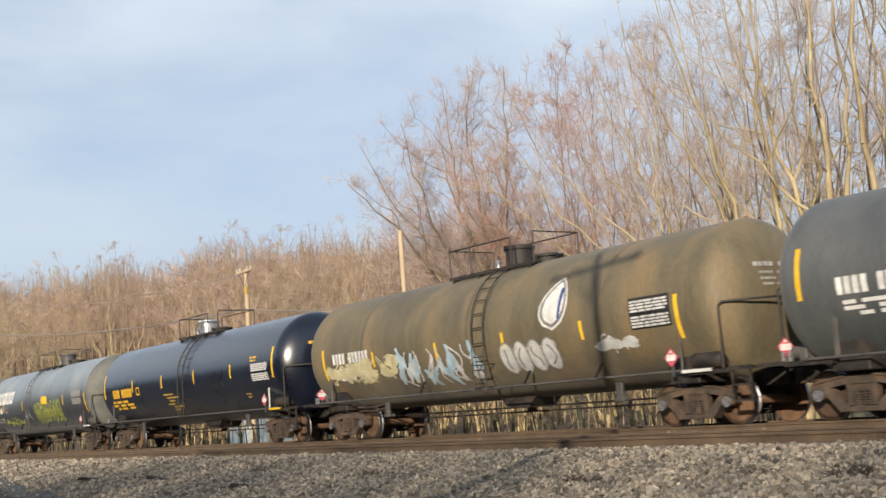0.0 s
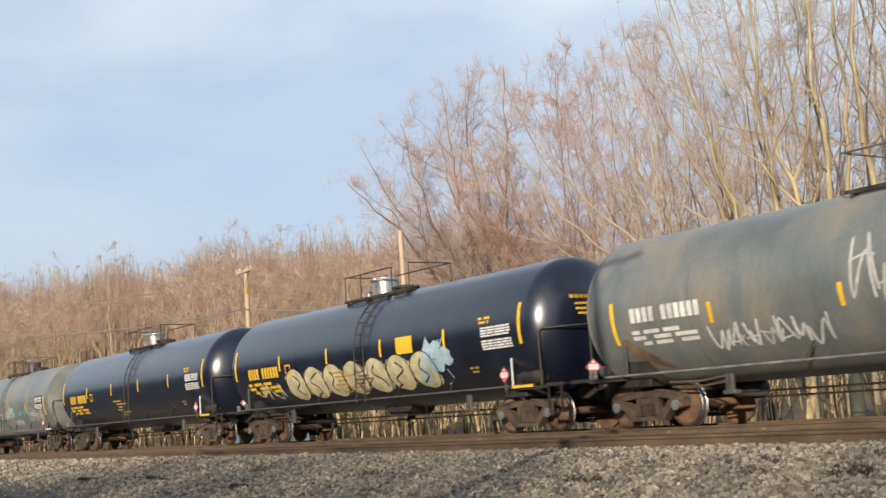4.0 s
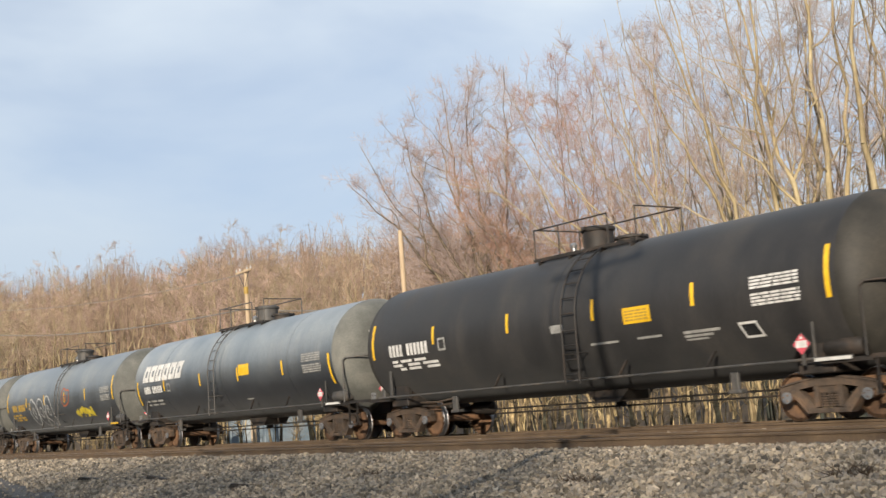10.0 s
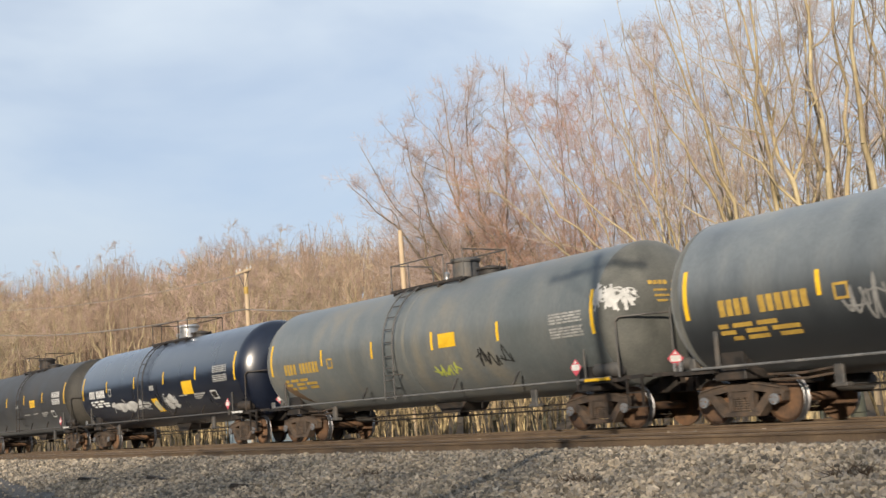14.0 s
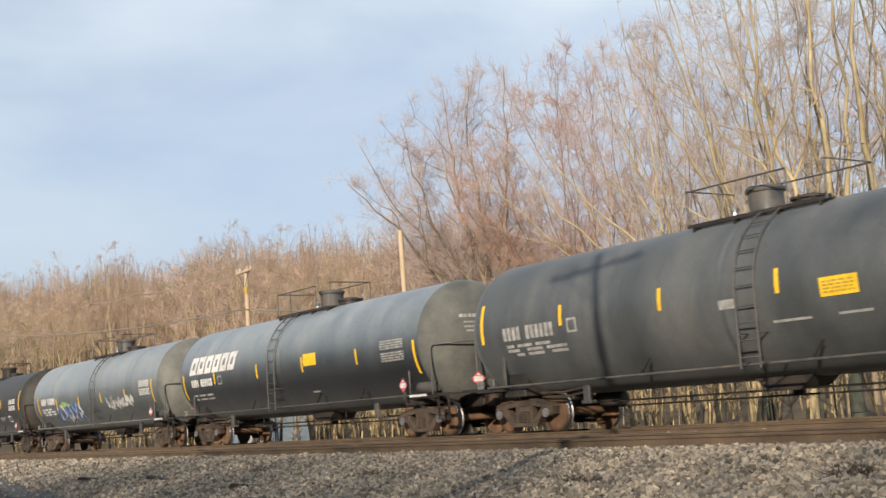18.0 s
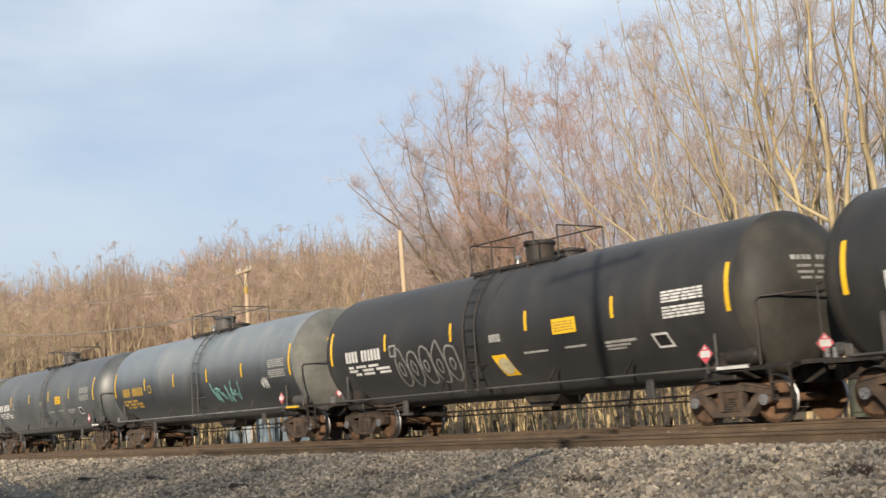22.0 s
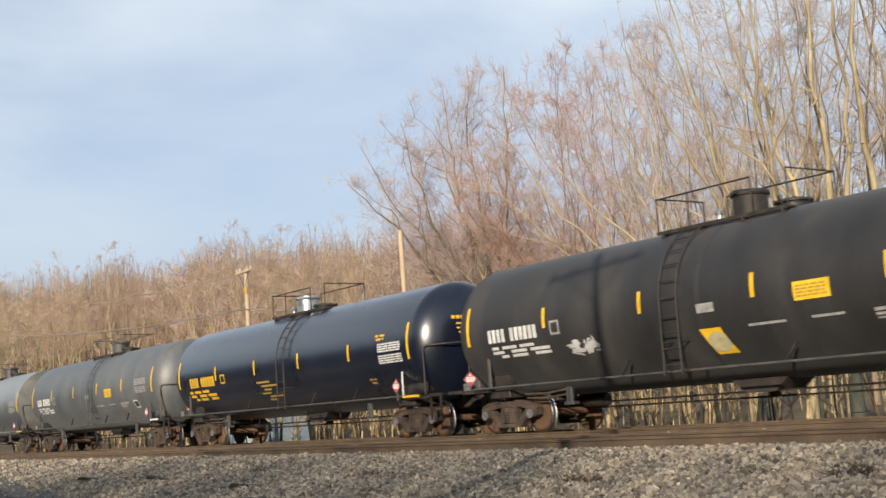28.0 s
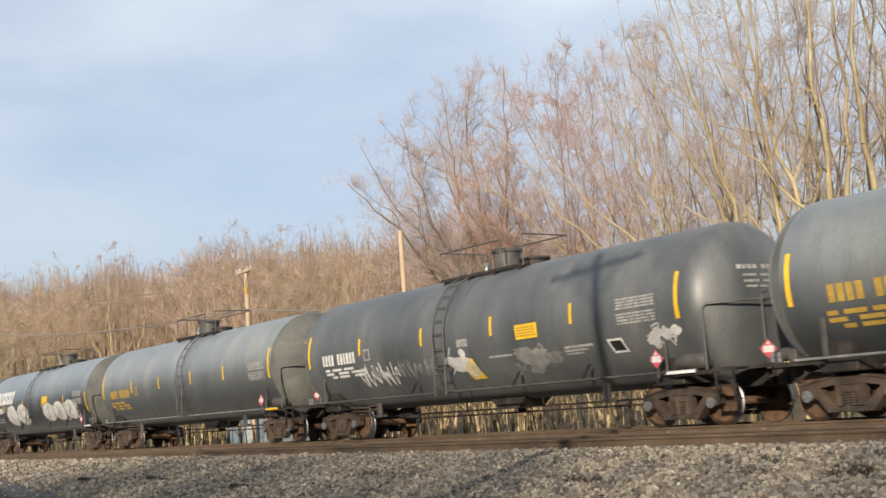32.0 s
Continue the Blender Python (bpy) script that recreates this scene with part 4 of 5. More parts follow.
def spring_mesh():
    bm = bmesh.new()
    prof = []
    for i in range(6):
        z = 0.255 + 0.045 * i
        prof += [(z, 0.050), (z + 0.016, 0.070), (z + 0.032, 0.068)]
    lathe(bm, prof, "z", 6)
    return finish(bm, "spring", TRUCK_RUST)


def bolster_mesh():
    bm = bmesh.new()
    box(bm, -0.22, 0.22, -1.05, 1.05, 0.50, 0.72, bevel=0.02)
    tube(bm, (0, 0, 0.70), (0, 0, 0.84), 0.2, n=16)
    for s in (-1, 1):
        box(bm, -0.12, 0.12, s * 0.63 - 0.1, s * 0.63 + 0.1, 0.72, 0.82)
    return finish(bm, "bolster", TRUCK_RUST)


def brake_beam_mesh():
    bm = bmesh.new()
    box(bm, -0.04, 0.04, -0.80, 0.80, 0.30, 0.42, bevel=0.01)
    for s in (-1, 1):
        plate(bm, [(-0.05, 0.22), (0.06, 0.26), (0.07, 0.46), (-0.04, 0.52)], s * 0.77 - 0.05, s * 0.77 + 0.05)
    return finish(bm, "brake_beam", STEEL_DARK)


def railing_top(paint, s0, s1):
    """Rails round the top walkway: two end frames and two long bars with a dip."""
    meshes = []
    z = 4.82
    for pts in ([(s0, -0.72, 4.06), (s0, -0.72, z), (s0, 0.72, z), (s0, 0.72, 4.06)],
                [(s1, -0.72, 4.06), (s1, -0.72, z), (s1, 0.72, z), (s1, 0.72, 4.06)],
                [(s0, -0.72, z - 0.02), (s1 - 0.9, -0.72, z - 0.02)], [(s0 + 0.7, 0.72, z), (s1, 0.72, z)],
                [(s0 + 0.9, -0.72, 4.04), (s0 + 0.9, -0.72, z - 0.02)], [(s1 - 0.9, -0.72, 4.04), (s1 - 0.9, -0.72, z - 0.02)], [(s0 + 0.7, 0.72, 4.04), (s0 + 0.7, 0.72, z)]):
        bm = bmesh.new()
        pipe(bm, pts, 0.019, 6)
        meshes.append(finish(bm, "handrail", paint))
    return meshes


def housing_meshes(kind):
    out = []
    m = BRIGHT if kind == "bright" else STEEL_DARK if kind == "dark" else STEEL_GREY
    bm = bmesh.new()
    lathe(bm, [(4.02, 0.42), (4.10, 0.42), (4.12, 0.36), (4.56, 0.36), (4.57, 0.40), (4.61, 0.41)], "z", 32)
    out.append(("valve_housing", finish(bm, "valve_housing", m, True)))
    bm = bmesh.new()
    lathe(bm, [(4.612, 0.41), (4.66, 0.40), (4.685, 0.33), (4.69, 0.05)], "z", 32)
    box(bm, -0.06, 0.06, -0.46, -0.36, 4.60, 4.67)
    out.append(("housing_lid", finish(bm, "housing_lid", m, True)))
    return out


def manway_mesh():
    bm = bmesh.new()
    lathe(bm, [(4.02, 0.34), (4.24, 0.34), (4.25, 0.40), (4.29, 0.40), (4.30, 0.33), (4.34, 0.2), (4.345, 0.02)], "z", 24)
    for k in range(8):
        a = k * math.pi / 4
        tube(bm, (0.37 * math.cos(a), 0.37 * math.sin(a), 4.22), (0.37 * math.cos(a), 0.37 * math.sin(a), 4.33), 0.022, n=6)
    return finish(bm, "manway", STEEL_DARK, True)


def build_common(car, style, mat_key, shift):
    """Tank, frame, ladders, top fittings, end platforms and trucks of one car."""
    gear = STEEL_GREY if mat_key in ("black_gloss", "black_dull", "charcoal", "procor", "olive") else PIPEGREY
    trim = STEEL_DARK if mat_key in ("black_gloss", "black_dull", "olive") else STEEL_GREY
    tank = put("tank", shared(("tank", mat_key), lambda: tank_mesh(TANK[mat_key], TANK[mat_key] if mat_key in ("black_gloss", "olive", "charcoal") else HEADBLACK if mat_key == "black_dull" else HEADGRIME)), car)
    band = shared(("band", mat_key), lambda: band_mesh(TANK[mat_key]))
    for s in (0.05, -5.0, 5.0):
        if s == 0.05 or style in ("adm", "procor"):
            put("band", band, tank, at=(s, 0, 0))
    rail, rung = shared(("ladder", trim.name), lambda: ladder_meshes(trim))
    for y in (0, 180):
        lad = put("ladder", rail, car, at=pose(shift[0], 0, 0, 0, 0, y) if not y else pose(-0.66, 0, 0, 0, 0, y))
        for k in range(9):
            if k < 4:
                p = (0, -(R + 0.10), 1.25 + 0.32 * k)
            else:
                p = on_tank(0, 0.10 + 0.33 * (k - 4), 0.10)
            put("rung", rung, lad, at=p)
    # top walkway
    def deck():
        bm = bmesh.new()
        for y in (-0.78, 0.5):
            box(bm, -1.75, 1.75, y, y + 0.03, 4.03, 4.10)
            box(bm, -1.75, 1.75, y + 0.26, y + 0.29, 4.03, 4.10)
            for k in range(24):
                x = -1.72 + 0.149 * k
                box(bm, x, x + 0.03, y + 0.03, y + 0.26, 4.07, 4.095)
        for x in (-1.6, -0.5, 0.6, 1.6):
            box(bm, x, x + 0.05, -0.78, 0.79, 3.90, 4.03)
        return finish(bm, "walkway", STEEL_DARK)
    put("walkway", shared("deck", deck), car, at=(shift[1], 0, 0))
    for me in shared(("toprail", trim.name), lambda: railing_top(trim, -1.75, 1.75)):
        put("handrail", me, car, at=(shift[1], 0, 0))
    hs = shift[2]
    kind = "bright" if mat_key == "black_gloss" else "dark" if mat_key in ("black_dull", "olive") else "grey"
    hm = shared(("housing", kind), lambda: housing_meshes(kind))
    hous = put(hm[0][0], hm[0][1], car, at=(hs, 0, 0))
    put(hm[1][0], hm[1][1], hous)
    put("manway", shared("manway", manway_mesh), car, at=(hs + 1.05, 0.05, 0))
    def valve():
        bm = bmesh.new()
        tube(bm, (0, 0, 4.05), (0, 0, 4.30), 0.06, n=10)
        lathe(bm, [(4.30, 0.09), (4.36, 0.10), (4.42, 0.05)], "z", 12)
        return finish(bm, "relief_valve", BRIGHT, True)
    put("relief_valve", shared("valve", valve), car, at=(hs - 0.75, -0.12, 0))
    # long side pipe with slanted stays, on both sides
    def side_rail():
        bm = bmesh.new()
        tube(bm, (-7.75, -1.50, 1.12), (7.9, -1.50, 1.12), 0.028, n=8)
        return finish(bm, "side_rail", gear)
    def stay():
        bm = bmesh.new()
        plate(bm, [(-0.03, 1.10), (0.03, 1.10), (0.34, 1.45), (0.28, 1.45)], -1.485, -1.445)
        return finish(bm, "stay", STEEL_GREY if gear is PIPEGREY else STEEL_DARK)
    for y in (0, 180):
        sr = put("side_rail", shared(("side_rail", gear.name), side_rail), car, at=pose(0, 0, 0, 0, 0, y))
        for s in (-2.5, 1.9, 4.4):
            put("stay", shared(("stay", gear.name), stay), sr, at=(s, 0, 0))
    def sill():
        bm = bmesh.new()
        box(bm, 6.0, 8.75, -0.33, 0.33, 0.72, 1.06, bevel=0.02)
        box(bm, 6.55, 7.35, -1.32, 1.32, 0.86, 1.06, bevel=0.02)
        plate(bm, [(6.55, 1.06), (7.35, 1.06), (7.2, 1.7), (6.7, 1.7)], -1.25, -1.15)
        plate(bm, [(6.55, 1.06), (7.35, 1.06), (7.2, 1.7), (6.7, 1.7)], 1.15, 1.25)
        box(bm, 6.6, 7.3, -1.1, 1.1, 1.0, 1.25)
        return finish(bm, "stub_sill", STEEL_DARK)
    def coupler():
        bm = bmesh.new()
        box(bm, 8.62, 8.86, -0.12, 0.12, 0.76, 1.0, bevel=0.02)
        plate(bm, [(8.80, 0.72), (9.02, 0.72), (9.02, 1.02), (8.80, 1.02)], -0.20, -0.04)
        plate(bm, [(8.80, 0.74), (8.96, 0.74), (8.96, 1.0), (8.80, 1.0)], 0.06, 0.18)
        return finish(bm, "coupler", TRUCK_RUST)
    def platform():
        bm = bmesh.new()
        box(bm, 8.28, 8.87, -1.45, 1.45, 1.08, 1.11)
        box(bm, 8.27, 8.88, -1.48, -1.45, 1.05, 1.13)
        box(bm, 8.27, 8.88, 1.45, 1.48, 1.05, 1.13)
        box(bm, 7.2, 8.28, -1.47, -1.32, 1.02, 1.10)
        box(bm, 7.2, 8.28, 1.32, 1.47, 1.02, 1.10)
        return finish(bm, "end_platform", STEEL_DARK)
    def edge():
        bm = bmesh.new()
        box(bm, 7.1, 7.88, -1.54, -1.505, 1.07, 1.13)
        return finish(bm, "step_edge", YELLOW if style in ("utlx", "grey") else WHITE)
    def end_rail():
        bm = bmesh.new()
        pipe(bm, [(8.20, -1.52, 1.10), (8.20, -1.52, 2.30), (8.25, -1.47, 2.38), (8.64, -1.05, 2.40), (8.88, -0.50, 2.42), (8.88, 0.50, 2.42), (8.64, 1.05, 2.40), (8.25, 1.47, 2.38), (8.20, 1.52, 2.30), (8.20, 1.52, 1.10)], 0.024, 6)
        return finish(bm, "end_railing", trim)
    def end_post():
        bm = bmesh.new()
        pipe(bm, [(8.90, -0.58, 1.10), (8.90, -0.58, 2.52), (8.90, -0.40, 2.58)], 0.022, 6)
        return finish(bm, "post", trim)
    def grab_post():
        bm = bmesh.new()
        box(bm, -0.05, 0.05, -0.02, 0.02, 1.10, 1.82, bevel=0.008)
        return finish(bm, "grab_post", STEEL_GREY)
    def slim_post():
        bm = bmesh.new()
        tube(bm, (7.10, -1.50, 1.10), (7.10, -1.50, 1.78), 0.026, n=8)
        return finish(bm, "grab_post", WHITE if style == "utlx" else STEEL_GREY)
    def brake_gear():
        bm = bmesh.new()
        lathe(bm, [(-8.62, 0.04), (-8.60, 0.13), (-8.30, 0.13), (-8.28, 0.04)], "x", 14, 0, (0, -0.75, 1.28))
        return finish(bm, "brake_cylinder", STEEL_GREY, True)
    def brake_valve():
        bm = bmesh.new()
        box(bm, -8.22, -8.05, -1.1, -0.9, 1.115, 1.36, 0, 0.02)
        return finish(bm, "brake_valve", STEEL_GREY)
    def valve_stem():
        bm = bmesh.new()
        tube(bm, (0, 0, 1.115), (0, 0, 1.30), 0.045, n=8)
        return finish(bm, "valve_stem", BRIGHT, True)
    def step():
        bm = bmesh.new()
        for x in (8.35, 8.80):
            box(bm, x, x + 0.03, -1.50, -1.45, 0.45, 1.08)
        for z in (0.45, 0.75):
            box(bm, 8.35, 8.83, -1.52, -1.36, z, z + 0.03)
        return finish(bm, "step", STEEL_DARK)
    for end in (0, 180):
        at = pose(0, 0, 0, 0, 0, end)
        put("stub_sill", shared("sill", sill), car, at=at)
        put("coupler", shared("coupler", coupler), car, at=at)
        pf = put("end_platform", shared("platform", platform), car, at=at)
        if not end:
            put("step_edge", shared(("edge", style), edge), pf, "yellow-painted edge" if style in ("utlx", "grey") else "white-painted edge")
        if not end:
            er = put("end_railing", shared(("end_rail", trim.name), end_rail), car)
            put("post", shared(("end_post", trim.name), end_post), er)
        else:
            for y in (-1.50, 1.50):
                put("grab_post", shared("grab_post", grab_post), car, at=(-7.05, y, 0))
            put("grab_post", shared(("slim_post", style == "utlx"), slim_post), car)
            put("brake_cylinder", shared("brake_gear", brake_gear), car)
            bv = put("brake_valve", shared("brake_valve", brake_valve), car)
            put("valve_stem", shared("valve_stem", valve_stem), bv, "bright metal stem", at=(-8.45, -1.25, 0))
            put("valve_stem", shared("valve_stem", valve_stem), bv, "bright metal stem", at=(-8.25, -1.30, 0))
        put("step", shared("step", step), car, at=at)
    # rods under the tank, outlet and brake gear
    def rods():
        bm = bmesh.new()
        pipe(bm, [(-5.4, 0, 0.62), (5.4, 0, 0.62)], 0.022, 6)
        for s in (-4, -1.6, 1.6, 4):
            tube(bm, (s, 0, 0.60), (s, 0, 0.95), 0.015, n=5)
        return finish(bm, "brake_rod", STEEL_DARK)
    put("brake_rod", shared("rods", rods), car, at=(0, -0.30, 0))
    put("brake_rod", shared("rods", rods), car, at=(0, 0.35, -0.12))
    def outlet():
        bm = bmesh.new()
        plate(bm, [(-0.75, 0.90), (0.75, 0.90), (0.38, 0.60), (-0.38, 0.60)], -0.42, 0.42)
        tube(bm, (0, 0, 0.62), (0, 0, 0.48), 0.12, n=12)
        return finish(bm, "bottom_outlet", STEEL_DARK)
    put("bottom_outlet", shared("outlet", outlet), car, at=(0.35, 0, 0))
    def reservoir():
        bm = bmesh.new()
        lathe(bm, [(-0.42, 0.03), (-0.40, 0.13), (-0.34, 0.17), (0.34, 0.17), (0.40, 0.13), (0.42, 0.03)], "x", 18)
        return finish(bm, "air_reservoir", trim, True)
    put("air_reservoir", shared(("reservoir", trim.name), reservoir), car, at=(7.55, -1.20, 1.30))
    put("air_reservoir", shared(("reservoir", trim.name), reservoir), car, at=(-5.3, 0.3, 0.68))
    def brake_bracket():
        bm = bmesh.new()
        box(bm, -0.10, 0.10, -1.28, -1.20, 0.66, 1.02, bevel=0.015)
        box(bm, -0.16, 0.16, -1.30, -1.10, 0.60, 0.68, bevel=0.015)
        return finish(bm, "brake_bracket", STEEL_GREY)
    def air_line():
        bm = bmesh.new()
        pipe(bm, [(-6.1, -1.2, 0.92), (-5.2, -1.25, 0.90), (-4.5, -1.25, 0.96)], 0.025, 6)
        return finish(bm, "air_line", TRUCK_RUST)
    put("brake_bracket", shared("bracket", brake_bracket), car, at=(4.95, 0, 0))
    put("brake_bracket", shared("bracket", brake_bracket), car, at=(-4.45, 0, 0))
    put("air_line", shared("air_line", air_line), car)
    put("air_line", shared("air_line", air_line), car, at=(0, 0.06, -0.10))
    # trucks
    wheels = []
    for s in (-6.957, 6.957):
        tr = put("truck", shared("bolster", bolster_mesh), car, at=(s, 0, 0))
        for y in (-1, 1):
            put("side_frame", shared("side_frame", side_frame_mesh), tr, at=pose(0, y * 1.0, 0, 0, 0, 0 if y < 0 else 180))
            for x in (-0.15, 0.0, 0.15):
                put("spring", shared("springs", spring_mesh), tr, at=(x, y * 1.0, 0))
        for x in (-0.889, 0.889):
            wheels.append(put("wheelset", shared("wheelset", wheelset_mesh), tr, at=(x, 0, 0.457)))
            put("brake_beam", shared("brake_beam", brake_beam_mesh), tr, at=pose(x * 0.40, 0, 0.04, 0, 0, 0 if x < 0 else 180))
    # hazard placards on stands
    def stand():
        bm = bmesh.new()
        box(bm, -0.03, 0.03, -0.02, 0.02, -0.38, 0.0)
        plate(bm, [(0, -0.21), (0.21, 0), (0, 0.21), (-0.21, 0)], -0.03, -0.015)
        return finish(bm, "placard_holder", STEEL_GREY)
    def placard():
        bm = bmesh.new()
        plate(bm, [(0, -0.19), (0.19, 0), (0, 0.19), (-0.19, 0)], -0.036, -0.031, 0)
        plate(bm, [(-0.125, -0.065), (0.125, -0.065), (0.125, 0.065), (-0.125, 0.065)], -0.040, -0.037, 1)
        plate(bm, [(-0.05, 0.09), (0.05, 0.09), (0.0, 0.155)], -0.040, -0.037, 1)
        return finish(bm, "placard", [RED, WHITE])
    for at in (pose(6.88, -1.54, 1.40), pose(8.96, -0.62, 1.42, 0, 0, 75)):
        if at:
            h = put("placard_holder", shared("stand", stand), car, at=at)
            put("placard", shared("placard", placard), h, "red diamond placard with a white band")
    return tank, wheels


def mark(tank, name, key, build, mats, label=""):
    return put(name, shared(key, lambda: finish(build(), name, mats)), tank, label)


def one(fn, *args, **kw):
    def build():
        bm = bmesh.new()
        fn(bm, *args, **kw)
        return bm
    return build


def stripes(tank, style):
    ends, mids, arc = {"utlx": (7.66, (-4.50, -1.5, 1.50, 4.56), (-0.25, 0.22)), "tilx": (7.64, (-4.70, -1.58, 1.45, 4.40), (-0.12, 0.34)), "procor": (7.60, (-4.96, -1.68, 1.41, 4.63), (-0.37, 0.08)),
                       "grey": (7.62, (-4.40, -1.55, 1.42, 4.22), (-0.26, 0.20)), "adm": (7.20, (-4.45, -1.38, 1.44, 4.28), (-0.50, -0.08))}[style]
    low, high = {"procor": (-0.84, 0.08), "adm": (-0.74, 0.17), "tilx": (-0.32, 0.64)}.get(style, (-0.40, 0.58))
    for s in (-ends, ends):
        mark(tank, "end_stripe", ("estripe", s), one(patch, s - 0.055, s + 0.055, low, high), YELLOW, "tall yellow reflective stripe")
    for s in mids:
        mark(tank, "side_stripe", ("stripe", s, arc), one(patch, s - 0.05, s + 0.05, *arc), YELLOW, "yellow reflective stripe")


def data_panel(tank, s0, s1, a0, a1, key, ground=None, ink=None):
    ink = ink or WHITE
    def build():
        bm = bmesh.new()
        rng = random.Random(3)
        n = 9
        h = (a1 - a0) / n
        if ground:
            patch(bm, s0 - 0.04, s1 + 0.04, a0 - 0.04, a1 + 0.04, 0, 0.004, 1)
        for i in range(n):
            if i == 4:
                continue
            x = s0
            while x < s1 - 0.05:
                w = min(rng.uniform(0.10, 0.32), s1 - x)
                patch(bm, x, x + w * 0.88, a0 + h * i, a0 + h * (i + 0.66), 0, 0.008, 0)
                x += w
        return bm
    tagged(mark(tank, "data_panel", ("data", key), build, [ink, ground or ink], "panel of small lettering in rows"), kind="stuff")


def number(tank, s0, s1, a0, a1, mat, key, sub=None, pattern="####.######"):
    w = (s1 - s0) / len(pattern)
    for i, c in enumerate(pattern):
        if c != ".":
            mark(tank, "character", ("num", key, i), one(bars, s0 + w * i, s0 + w * (i + 1), a0, a1, c), mat)
    if sub:
        def build():
            bm = bmesh.new()
            t0, t1, b0, b1 = sub
            h = (b1 - b0) / 5
            bars(bm, t0, t0 + (t1 - t0) * 0.75, b0 + 3.6 * h, b0 + 4.8 * h, "==.====.====", 1)
            bars(bm, t0, t1, b0 + 1.8 * h, b0 + 3.0 * h, "===..====.=====", 1)
            bars(bm, t0, t1, b0, b0 + 1.2 * h, "..==.====..====", 1)
            return bm
        tagged(mark(tank, "small_lettering", ("sub", key), build, mat, "rows of small lettering under the number"), kind="stuff")


def head_lettering(tank, mat, key):
    """Rows of bars on the front head."""
    def build():
        bm = bmesh.new()
        for z, w, y0 in ((3.05, 1.0, -0.75), (2.90, 0.7, -0.65), (2.78, 0.8, -0.65), (2.67, 0.55, -0.60)):
            h = 0.09 if z > 3 else 0.05
            n = 8
            for i in range(n):
                if i == 4:
                    continue
                y = y0 + w * i / n
                pts = []
                for yy, zz in ((y, z), (y + w / n * 0.8, z), (y + w / n * 0.8, z + h), (y, z + h)):
                    rr = math.hypot(yy, zz - ZT)
                    pts.append(bm.verts.new((7.80 + 0.84 * math.sqrt(max(0, 1 - (rr / R) ** 2)) + 0.014, yy, zz)))
                bm.faces.new(pts)
        return bm
    tagged(mark(tank, "head_lettering", ("head", key), build, mat, "rows of small lettering on the tank end"), kind="stuff")


def sail_emblem(tank, s, a):
    def build():
        bm = bmesh.new()
        def leaf(w, h, off, mat, ds=0.0):
            rows = []
            for i in range(11):
                v = i / 10
                k = math.sin(math.pi * v ** 0.75) ** 0.8
                rows.append((a - h / 2 + h * v, s + ds - w * k * 0.9 + 0.25 * (v - 0.5), s + ds + w * k * 0.7 + 0.25 * (v - 0.5)))
            strip(bm, rows, off, mat)
        leaf(0.62, 1.25, 0.006, 0)
        leaf(0.55, 1.13, 0.009, 2)
        leaf(0.44, 0.98, 0.012, 0)
        rows = [(a - 0.40 + 0.72 * i / 8, s + 0.20 - 0.16 * (i / 8) + 0.25 * (i / 8 - 0.5), s + 0.27 - 0.10 * (i / 8) + 0.25 * (i / 8 - 0.5)) for i in range(9)]
        strip(bm, rows, 0.015, 1)
        return bm
    mark(tank, "emblem", ("sail", s, a), build, [WHITE, BLUE, SPRAY["grey"]], "white leaf-shaped emblem with a thin outline")


